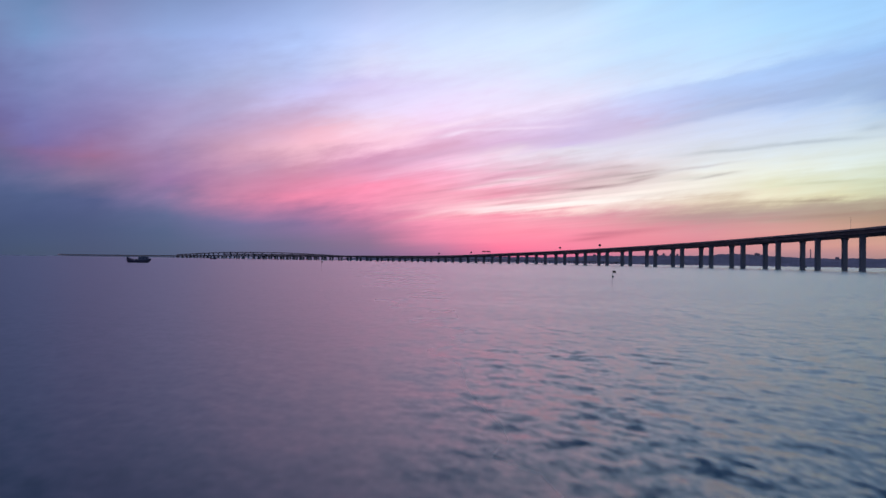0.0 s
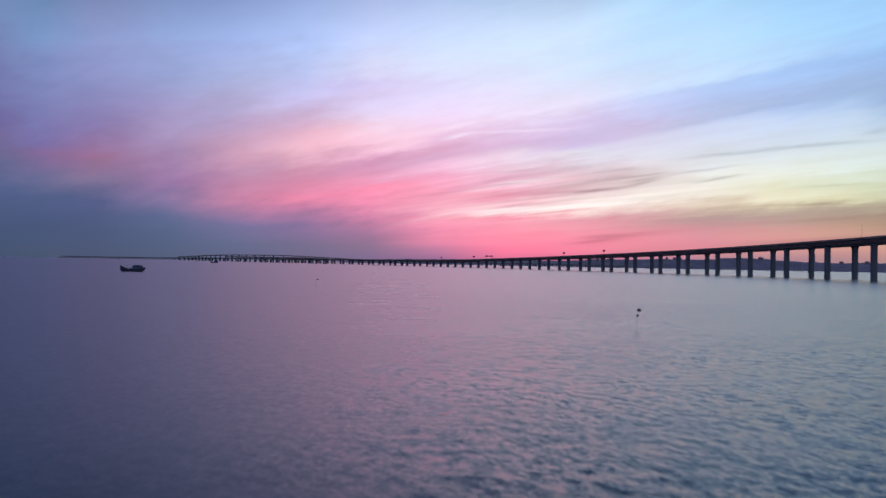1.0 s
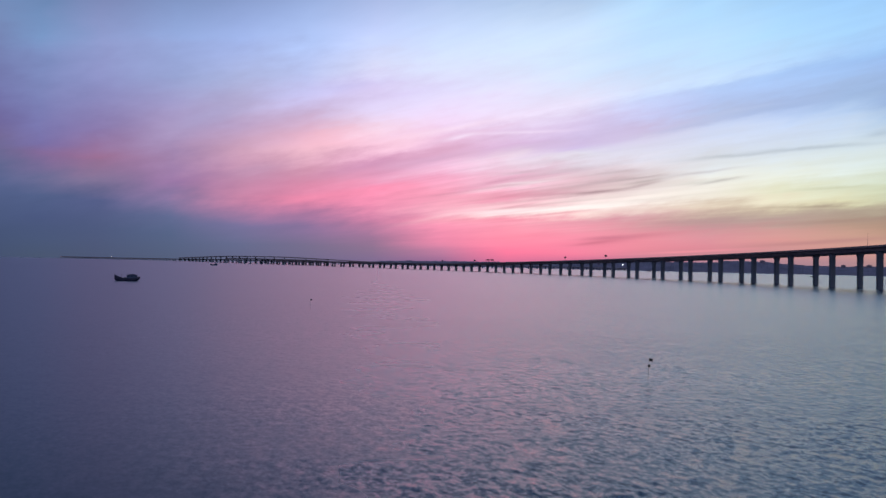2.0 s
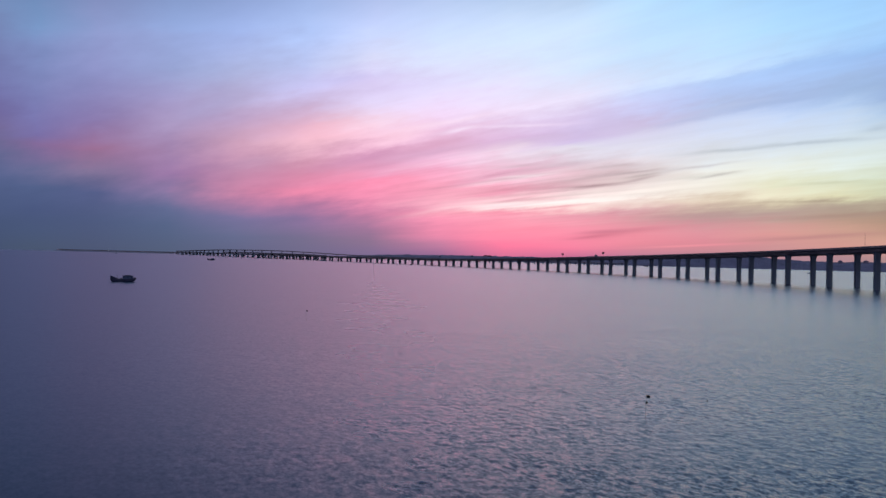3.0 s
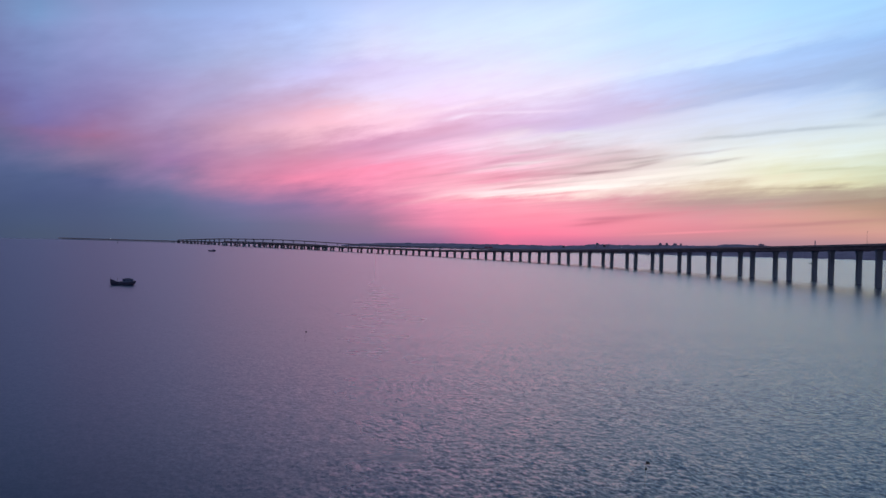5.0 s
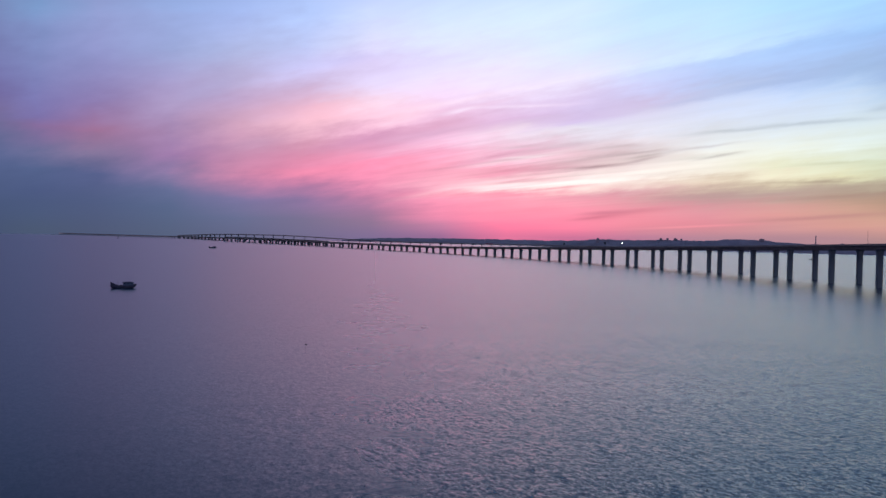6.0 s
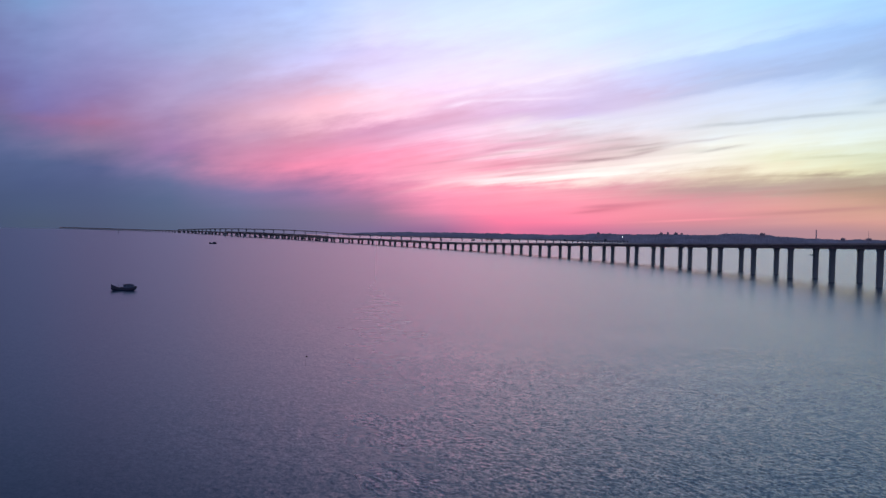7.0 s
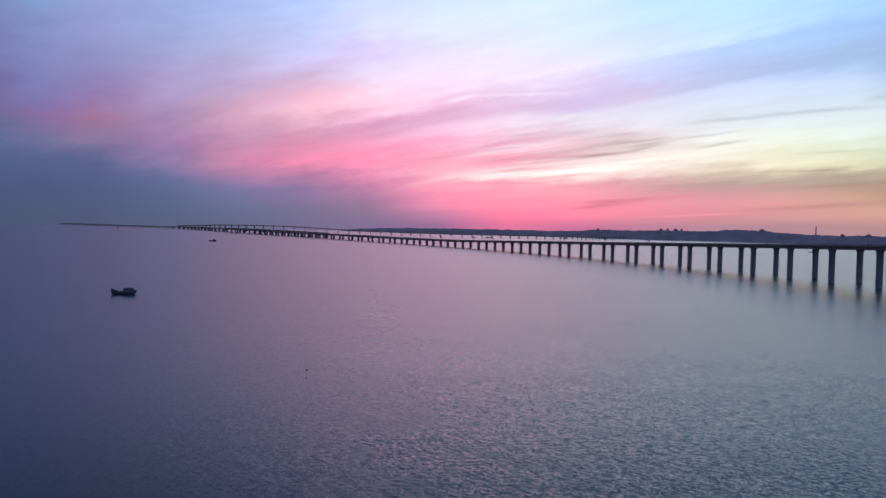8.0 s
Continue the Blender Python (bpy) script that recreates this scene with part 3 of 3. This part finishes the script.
def viaduct(name, label, plan, s0, s1, off, bay, soffit, width=16.6, depth=3.0, slim=False, group="viaducts"):
    root_at, _ = at(plan, s0, off)
    root = thing(name, Matrix.Translation(root_at), label, "bridge", group)
    back = Matrix.Translation(-root_at)
    hw, bw = width / 2, width * 0.24
    girder = [(-hw, depth), (-hw, depth - 0.3), (-bw - 1.0, depth - 0.75), (-bw, 0.12), (-bw + 0.15, 0), (bw - 0.15, 0), (bw, 0.12),
              (bw + 1.0, depth - 0.75), (hw, depth - 0.3), (hw, depth)]
    road = [(-hw + 0.5, depth + 0.004), (hw - 0.5, depth + 0.004), (hw - 0.5, depth + 0.10), (-hw + 0.5, depth + 0.10)]

    def rail(u):
        return [(u - 0.24, depth), (u + 0.24, depth), (u + 0.14, depth + 0.95), (u + 0.12, depth + 1.25), (u - 0.12, depth + 1.25), (u - 0.14, depth + 0.95)]
    n = int(round((s1 - s0) / bay))
    for k in range(n):
        a, b = s0 + k * bay, s0 + (k + 1) * bay - 0.12
        for pname, prof, mat in (("girder", girder, WARM_LIT_CONCRETE), ("road_surface", road, ASPHALT),
                                 ("parapet", rail(-hw + 0.25), WARM_LIT_CONCRETE), ("parapet", rail(hw - 0.25), WARM_LIT_CONCRETE)):
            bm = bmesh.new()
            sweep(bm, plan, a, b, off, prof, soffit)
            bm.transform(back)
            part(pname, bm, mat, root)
    for k in range(n + 1):
        p, h = at(plan, s0 + k * bay, off)
        z = soffit(s0 + k * bay)
        hh = 4.2 if z > 14 else 0.3 * z
        turn = Matrix.Rotation(-h, 4, "Z")
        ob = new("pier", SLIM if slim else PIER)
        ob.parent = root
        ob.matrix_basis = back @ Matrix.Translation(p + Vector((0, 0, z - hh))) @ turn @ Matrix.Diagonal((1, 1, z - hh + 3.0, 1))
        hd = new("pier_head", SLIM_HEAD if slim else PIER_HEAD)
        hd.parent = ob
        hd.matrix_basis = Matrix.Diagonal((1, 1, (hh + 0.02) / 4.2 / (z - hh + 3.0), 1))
    return root


def main_heading(s):
    if s < 1020:
        return -5.686e-4 * s + 2.92e-7 * s * s / 2
    base = -0.428
    if s < 3300:
        return base - 0.02 * min(1, (s - 1020) / 300)
    return base - 0.02 - 0.36 * min(1, (s - 3300) / 350)


MAIN = alignment((-240.0, 5200.0, 0.0, 0.0, main_heading))


def main_soffit(s):
    z = 29.15 - s / 60 * 1.158
    low = 9.3 - 3.0 * min(1.0, max(0.0, (s - 3100) / 700))
    return low + 0.5 * ((z - 9.3) + math.sqrt((z - 9.3) ** 2 + 2.0))


def far_deck(s):
    """The farther carriageway draws closer to the nearer one along the bend."""
    q = min(1.0, max(0.0, (s - 380.0) / 460.0))
    return 25.2 - 7.7 * q * q * (3 - 2 * q)


viaduct("viaduct", "grey concrete sea viaduct on flared single piers, nearer carriageway", MAIN, -120.0, 4740.0, 0.0, 60.0, main_soffit)
viaduct("viaduct", "grey concrete sea viaduct on flared single piers, farther carriageway", MAIN, -120.0, 4740.0, far_deck, 60.0, main_soffit)


# the branch bridge that leaves the interchange, far off
def polar(az, d):
    return EYE_X + d * math.sin(radians(az)), EYE_Y + d * math.cos(radians(az))


def branch_plan(rows):
    """Plan and deck height through rows of bearing, distance and height."""
    q = np.array(rows)
    tt = np.linspace(q[0, 0], q[-1, 0], 500)
    dist = np.interp(tt, q[:, 0], q[:, 1])
    zz = np.interp(tt, q[:, 0], q[:, 2])
    ker = np.hanning(61) / np.hanning(61).sum()
    dist = np.convolve(np.pad(dist, 30, mode="edge"), ker, "valid")
    zz = np.convolve(np.pad(zz, 30, mode="edge"), ker, "valid")
    x = EYE_X + dist * np.sin(np.radians(tt))
    y = EYE_Y + dist * np.cos(np.radians(tt))
    s = np.concatenate([[0], np.cumsum(np.hypot(np.diff(x), np.diff(y)))])
    h = np.arctan2(np.gradient(x), np.gradient(y))
    return (s, x, y, h), (lambda v: float(np.interp(v, s, zz)))


bplan, bz = branch_plan([(-14.1, 3960, 15.5), (-12.8, 3660, 22.7), (-10.9, 3420, 28.5), (-8.9, 3300, 29), (-6.9, 3240, 29.5), (-4.9, 3216, 25.7), (-2.8, 3216, 20.9),
                         (-0.7, 3216, 16.4), (1.4, 3174, 14.2), (5.5, 3050, 13.7), (9.8, 3180, 13.5), (13.9, 3355, 13.3), (16, 3600, 13), (18.5, 4230, 12)])
viaduct("viaduct", "distant branch viaduct arching over the sea interchange", bplan, 0.0, 45.0 * int(bplan[0][-1] / 45), 0.0, 45.0,
        lambda s: bz(s) - 3.65, width=12.0, depth=2.4, slim=True)
rplan, rz = branch_plan([(-10.95, 2870, 18.4), (-9.0, 2680, 18.6), (-7.0, 2480, 17.4), (-5.2, 2330, 16.8), (-3.4, 2200, 14.5)])
viaduct("viaduct", "distant slip-road viaduct beside the sea interchange", rplan, 0.0, 45.0 * int(rplan[0][-1] / 45), 0.0, 45.0,
        lambda s: rz(s) - 3.65, width=9.0, depth=2.4, slim=True)


def deck_pose(s, off, turn=0.0):
    p, h = at(MAIN, s, off)
    return Matrix.Translation(p + Vector((0, 0, main_soffit(s) + 3.0 + 0.10))) @ Matrix.Rotation(-h + radians(turn), 4, "Z")


# ------------------------------------------------------------------ things on the bridge
def road_sign(s, off, w, hgt, top):
    e = thing("road_sign", deck_pose(s, off), "dark roadside sign on a steel post on the bridge deck", "road sign", "signs on the bridge")
    bm = bmesh.new()
    tube(bm, (0, 0, 0), (0, 0, top), 0.16, 0.12)
    part("post", bm, STEEL, e)
    bm = bmesh.new()
    box(bm, -w / 2, w / 2, -0.22, -0.12, top - hgt, top, 0.03)
    part("panel", bm, SIGN_BACK, e, "dark rectangular sign panel")
    bm = bmesh.new()
    for q in (0.25, 0.75):
        box(bm, -w / 2 + 0.1, w / 2 - 0.1, -0.12, -0.06, top - hgt * q - 0.06, top - hgt * q + 0.06)
    part("bracket", bm, STEEL, e)


def gantry(s, off):
    e = thing("sign_gantry", deck_pose(s, off), "reddish sign gantry spanning the bridge carriageway", "gantry")
    for sx in (-8.4, 8.4):
        bm = bmesh.new()
        tube(bm, (sx, 0, -0.1), (sx, 0, 6.6), 0.22, 0.2)
        part("post", bm, STEEL, e)
    bm = bmesh.new()
    box(bm, -8.8, 8.8, -0.3, 0.3, 5.5, 6.4, 0.05)
    part("beam", bm, SIGN_RED, e, "red cross beam")
    for cx in (-4.2, 4.2):
        bm = bmesh.new()
        box(bm, cx - 3.2, cx + 3.2, -0.55, -0.42, 4.9, 7.2, 0.04)
        part("panel", bm, SIGN_RED, e)


for where in (488.0, 602.0, 906.0, 1034.0):
    road_sign(where, -7.4, 3.8, 2.8, 7.0)
gantry(862.0, 0.0)


def lamp_mast(s, off):
    e = thing("lamp_post", deck_pose(s, off), "thin grey steel lamp post on the bridge parapet", "lamp post")
    bm = bmesh.new()
    tube(bm, (0, 0, 0), (0, 0, 10.5), 0.12, 0.07)
    part("pole", bm, STEEL, e)
    bm = bmesh.new()
    box(bm, -0.22, 0.22, -0.16, 0.16, 10.5, 10.66, 0.04)
    part("lamp_head", bm, SIGN_BACK, e)


lamp_mast(4.0, -7.4)


# ------------------------------------------------------------------ boats
def fishing_boat(x, y, turn, size, label, rich=True):
    e = thing("fishing_boat", Matrix.Translation((x, y, 0)) @ Matrix.Rotation(radians(turn), 4, "Z") @ Matrix.Scale(size, 4), label, "boat", "boats on the bay")
    # hull: stations from stern (x = -6.8) to the raised bow (x = 6.9)
    stations = [(-7.3, 0.7, 2.45, 1.75), (-6.6, 1.45, 2.25, 0.7), (-5.4, 1.9, 2.0, -0.2), (-2.5, 2.1, 1.6, -0.6), (0.5, 2.1, 1.5, -0.6), (2.6, 1.95, 1.6, -0.6),
                (4.2, 1.75, 2.2, -0.5), (5.6, 1.4, 2.9, -0.3), (6.5, 0.9, 3.3, 0.2), (7.1, 0.35, 3.55, 1.0)]
    rings = []
    for sx, b, top, keel in stations:
        mid = keel + (top - keel) * 0.45
        rings.append([(sx, b, top), (sx, b * 0.93, mid), (sx, b * 0.55, keel + 0.12 * (top - keel)), (sx, 0, keel),
                      (sx, -b * 0.55, keel + 0.12 * (top - keel)), (sx, -b * 0.93, mid), (sx, -b, top)])
    bm = bmesh.new()
    loft(bm, rings)
    part("hull", bm, HAZED_HULL, e, "dark weathered wooden hull with raised bow")
    for side in (1, -1):
        bm = bmesh.new()
        loft(bm, [[(sx, side * b + 0.11 * math.cos(k * 1.0472), top + 0.05 + 0.11 * math.sin(k * 1.0472)) for k in range(6)] for sx, b, top, _ in stations])
        part("gunwale", bm, ROOFING, e, "rubbing rail")
    bm = bmesh.new()
    box(bm, -5.7, 0.3, -1.35, 1.35, 1.3, 3.45, 0.14)
    cabin = part("wheelhouse", bm, HAZED_CABIN, e, "weathered wheelhouse")
    bm = bmesh.new()
    box(bm, -5.9, 0.6, -1.55, 1.55, 3.47, 3.66, 0.06)
    box(bm, -4.4, -0.9, -1.1, 1.1, 3.66, 3.95, 0.1)
    part("roof", bm, ROOFING, e)
    for side in (1, -1):
        for wx in (-4.6, -2.7, -0.8):
            bm = bmesh.new()
            box(bm, wx - 0.4, wx + 0.4, side * 1.352 - 0.02, side * 1.352 + 0.02, 2.55, 3.15)
            part("window", bm, GLASS_DARK, cabin)
    if rich:
        bm = bmesh.new()
        tube(bm, (3.1, 0, 1.2), (3.1, 0, 4.2), 0.09, 0.05)
        part("mast", bm, BAMBOO, e)
        bm = bmesh.new()
        tube(bm, (6.9, 0, 3.4), (7.0, 0, 4.5), 0.07, 0.05)
        part("bow_post", bm, HAZED_HULL, e)
        bm = bmesh.new()
        tube(bm, (-3.2, 0.4, 3.65), (-3.2, 0.4, 4.3), 0.12, 0.1)
        part("exhaust_pipe", bm, STEEL, e)
        bm = bmesh.new()
        box(bm, 0.5, 1.9, -0.9, 0.9, 1.1, 2.1, 0.2)
        part("hatch", bm, DECKING, e)
        bm = bmesh.new()
        box(bm, -6.75, -6.05, -0.8, 0.8, 1.8, 2.6, 0.1)
        part("net_locker", bm, DECKING, e)


fishing_boat(-511.6, -145.1, 197.0, 0.86, "dark wooden fishing boat with a raised bow and wheelhouse")
fishing_boat(-703.0, 985.0, 190.0, 1.0, "small dark fishing boat far out by the viaduct")
fishing_boat(640.0, 1175.0, 120.0, 0.8, "small dark boat seen beyond the viaduct", False)
fishing_boat(780.0, 2660.0, 165.0, 1.3, "small dark boat near the far shore", False)


def channel_buoy(x, y, size):
    e = thing("channel_buoy", Matrix.Translation((x, y, 0)) @ Matrix.Scale(size, 4), "dark pillar buoy afloat far out in the bay", "buoy")
    bm = bmesh.new()
    bmesh.ops.create_cone(bm, cap_ends=True, segments=14, radius1=1.5, radius2=1.7, depth=1.8)
    part("float", bm, FOAM, e)
    bm = bmesh.new()
    for k in range(3):
        a = k * 2.094
        tube(bm, (1.2 * math.cos(a), 1.2 * math.sin(a), 0.85), (0.35 * math.cos(a), 0.35 * math.sin(a), 4.6), 0.16, 0.12)
    part("frame", bm, STEEL, e)
    bm = bmesh.new()
    bmesh.ops.create_cone(bm, cap_ends=True, segments=12, radius1=0.9, radius2=0.1, depth=1.5, matrix=Matrix.Translation((0, 0, 5.2)))
    part("top_mark", bm, FOAM, e)


channel_buoy(-1390.0, 2540.0, 2.0)


# ------------------------------------------------------------------ net markers and floats
def net_marker(x, y, tall, flag_w, lean, second=True):
    e = thing("net_marker", Matrix.Translation((x, y, 0)) @ Matrix.Rotation(radians(lean), 4, "Y"), "thin bamboo fishing-net marker pole with a black flag", "marker", "net markers")
    bm = bmesh.new()
    tube(bm, (0, 0, -0.8), (0, 0, tall), 0.020, 0.012)
    part("pole", bm, BAMBOO, e)
    bm = bmesh.new()
    nx, nz = 8, 5
    rows = [[bm.verts.new((0.01 + flag_w * i / nx, 0.05 * math.sin(i * 0.9 + j * 0.4), tall - 0.02 - 0.06 * i / nx - (0.30 + 0.02 * math.sin(i)) * j / nz)) for i in range(nx + 1)] for j in range(nz + 1)]
    for j in range(nz):
        for i in range(nx):
            bm.faces.new((rows[j][i], rows[j][i + 1], rows[j + 1][i + 1], rows[j + 1][i]))
    bmesh.ops.solidify(bm, geom=bm.faces[:], thickness=0.012)
    part("flag", bm, CLOTH, e, "black cloth flag")
    if second:
        bm = bmesh.new()
        bmesh.ops.create_icosphere(bm, subdivisions=2, radius=0.13, matrix=Matrix.Translation((0.05, 0, tall - 0.85)) @ Matrix.Diagonal((1.1, 0.9, 1.25, 1)))
        part("float", bm, FOAM, e, "dark float tied to the pole")


net_marker(-352.4, -474.3, 2.35, 0.42, 2.0)
net_marker(-398.6, -362.2, 2.7, 0.42, -1.0, False)
net_marker(-271.0, -68.0, 2.9, 0.4, 2.0, False)


def net_float(x, y, r):
    e = thing("net_float", Matrix.Translation((x, y, 0.03)), "dark plastic fishing-net float on the water", "float", "net floats")
    bm = bmesh.new()
    bmesh.ops.create_icosphere(bm, subdivisions=2, radius=r, matrix=Matrix.Diagonal((1.0, 1.0, 0.8, 1)))
    part("body", bm, FOAM, e)
    bm = bmesh.new()
    tube(bm, (0, 0, r * 0.6), (0, 0, r * 1.5), r * 0.22, r * 0.16)
    part("neck", bm, FOAM, e)


net_float(-341.2, -464.7, 0.11)
net_float(-307.7, -442.8, 0.14)
net_float(-335.0, -480.4, 0.085)
net_float(-364.0, -386.2, 0.12)


# ------------------------------------------------------------------ far shore
def far_land():
    ridge = [(-2.6, 5), (-1.6, 16), (1.4, 28), (7.7, 34), (13.9, 35), (16.4, 48), (18.0, 45), (21.1, 52), (23.8, 50), (26.0, 66), (27.5, 60), (29.0, 52), (31.0, 45), (34.3, 46), (40.0, 42), (50.0, 30)]
    q = np.array(ridge, dtype=float)
    n = 900
    az = np.linspace(-2.6, 50, n)
    top = np.interp(az, q[:, 0], q[:, 1])
    ker = np.hanning(25) / np.hanning(25).sum()
    top = np.convolve(np.pad(top, 12, mode="edge"), ker, "valid")
    shore = np.interp(az, [-2.6, 5, 12, 18, 24, 34, 50], [4760, 4650, 4450, 4200, 4150, 4250, 4300])
    bm = bmesh.new()
    rings = []
    levels = [(-30, -0.15), (0, 0.05), (25, 0.20), (80, 0.42), (150, 0.72), (210, 0.95), (250, 1.0), (300, 0.9), (360, 0.5)]
    for d, hgt in levels:
        ring = []
        for k in range(n):
            r = shore[k] + d * (0.55 if az[k] < 8 else 1.0)
            wob = noise.noise(Vector((az[k] * 1.9, d * 0.02, 0.3))) * 5 + noise.noise(Vector((az[k] * 9.0, d * 0.05, 4.2))) * 2.6 + noise.noise(Vector((az[k] * 30.0, d * 0.1, 8.1))) * 1.5
            x, y = EYE_X + r * math.sin(radians(az[k])), EYE_Y + r * math.cos(radians(az[k]))
            ring.append(bm.verts.new((x, y, top[k] * hgt + (wob if hgt > 0.1 else 0) * min(1, top[k] / 30))))
        rings.append(ring)
    for a, b in zip(rings, rings[1:]):
        for k in range(n - 1):
            bm.faces.new((a[k], a[k + 1], b[k + 1], b[k]))
    me = bpy.data.meshes.new("far_hills")
    bm.to_mesh(me)
    bm.free()
    me.materials.append(HAZED_HILLSIDE)
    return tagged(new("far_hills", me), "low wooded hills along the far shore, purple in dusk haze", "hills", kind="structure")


far_land()


def far_building(az, d, w, depth, z0, hgt, floors, name="apartment_block"):
    x, y = polar(az, d)
    e = thing(name, Matrix.Translation((x, y, z0)) @ Matrix.Rotation(radians(-az), 4, "Z"), "hazy distant building block on the far shore", "building", "far shore buildings")
    bm = bmesh.new()
    box(bm, -w / 2, w / 2, -depth / 2, depth / 2, -25, hgt, 0.3)
    wall = part("wall", bm, HAZED_WALL, e)
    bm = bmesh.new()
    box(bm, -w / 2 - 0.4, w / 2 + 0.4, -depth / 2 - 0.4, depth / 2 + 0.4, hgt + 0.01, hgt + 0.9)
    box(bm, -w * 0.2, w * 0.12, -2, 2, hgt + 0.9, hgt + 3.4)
    part("roof", bm, HAZED_WALL, e)
    bay = w / 5
    for f in range(floors):
        for c in range(4):
            bm = bmesh.new()
            cx, cz = -w / 2 + bay * (c + 1), hgt - 3.2 * (f + 1)
            box(bm, cx - bay * 0.28, cx + bay * 0.28, -depth / 2 - 0.05, -depth / 2 + 0.05, cz, cz + 1.6)
            part("window", bm, GLASS_DARK, wall)


far_building(20.75, 4380, 15, 12, 47, 12, 3)
far_building(21.2, 4390, 12, 12, 48, 13, 3)
far_building(21.75, 4400, 20, 12, 48, 12, 3)
far_building(22.15, 4410, 11, 11, 47, 12, 3)
far_building(27.45, 4380, 26, 14, 56, 11, 3)
far_building(32.4, 4420, 20, 12, 43, 8, 2)
far_building(33.9, 4440, 24, 12, 44, 9, 2)
far_building(16.3, 4400, 16, 12, 44, 8, 2)


def chimney(az, d, base, top):
    x, y = polar(az, d)
    e = thing("chimney", Matrix.Translation((x, y, base)), "tall slender chimney on the far shore, dark in haze", "chimney")
    bm = bmesh.new()
    tube(bm, (0, 0, -30), (0, 0, top - base), 3.6, 2.4, 16)
    part("shaft", bm, HAZED_WALL, e)
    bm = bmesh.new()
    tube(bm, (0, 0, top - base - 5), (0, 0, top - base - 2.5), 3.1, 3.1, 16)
    part("collar", bm, HAZED_WALL, e)


chimney(30.8, 4430, 50, 92)


def shore_lamp(az, d, z, r):
    x, y = polar(az, d)
    e = thing("flood_lamp", Matrix.Translation((x, y, z)), "lit white flood lamp on the far shore", "lamp")
    bm = bmesh.new()
    tube(bm, (0, 0, -22), (0, 0, 0), 0.5, 0.4)
    part("pole", bm, STEEL, e)
    bm = bmesh.new()
    bmesh.ops.create_icosphere(bm, subdivisions=2, radius=r)
    part("lamp_head", bm, LAMP_GLOW, e, "glowing lamp head")


shore_lamp(18.05, 4215, 31, 1.1)


def viaduct_lamp(s, off):
    e = thing("street_lamp", deck_pose(s, off), "lit white lamp post at the far end of the viaduct", "lamp post")
    bm = bmesh.new()
    tube(bm, (0, 0, 0), (0, 0, 4.2), 0.14, 0.1)
    part("pole", bm, STEEL, e)
    bm = bmesh.new()
    bmesh.ops.create_icosphere(bm, subdivisions=2, radius=0.7, matrix=Matrix.Translation((0, 0, 4.6)) @ Matrix.Diagonal((1, 1, 0.7, 1)))
    part("lamp_head", bm, LAMP_GLOW, e, "glowing lamp head")


viaduct_lamp(4150.0, -7.4)
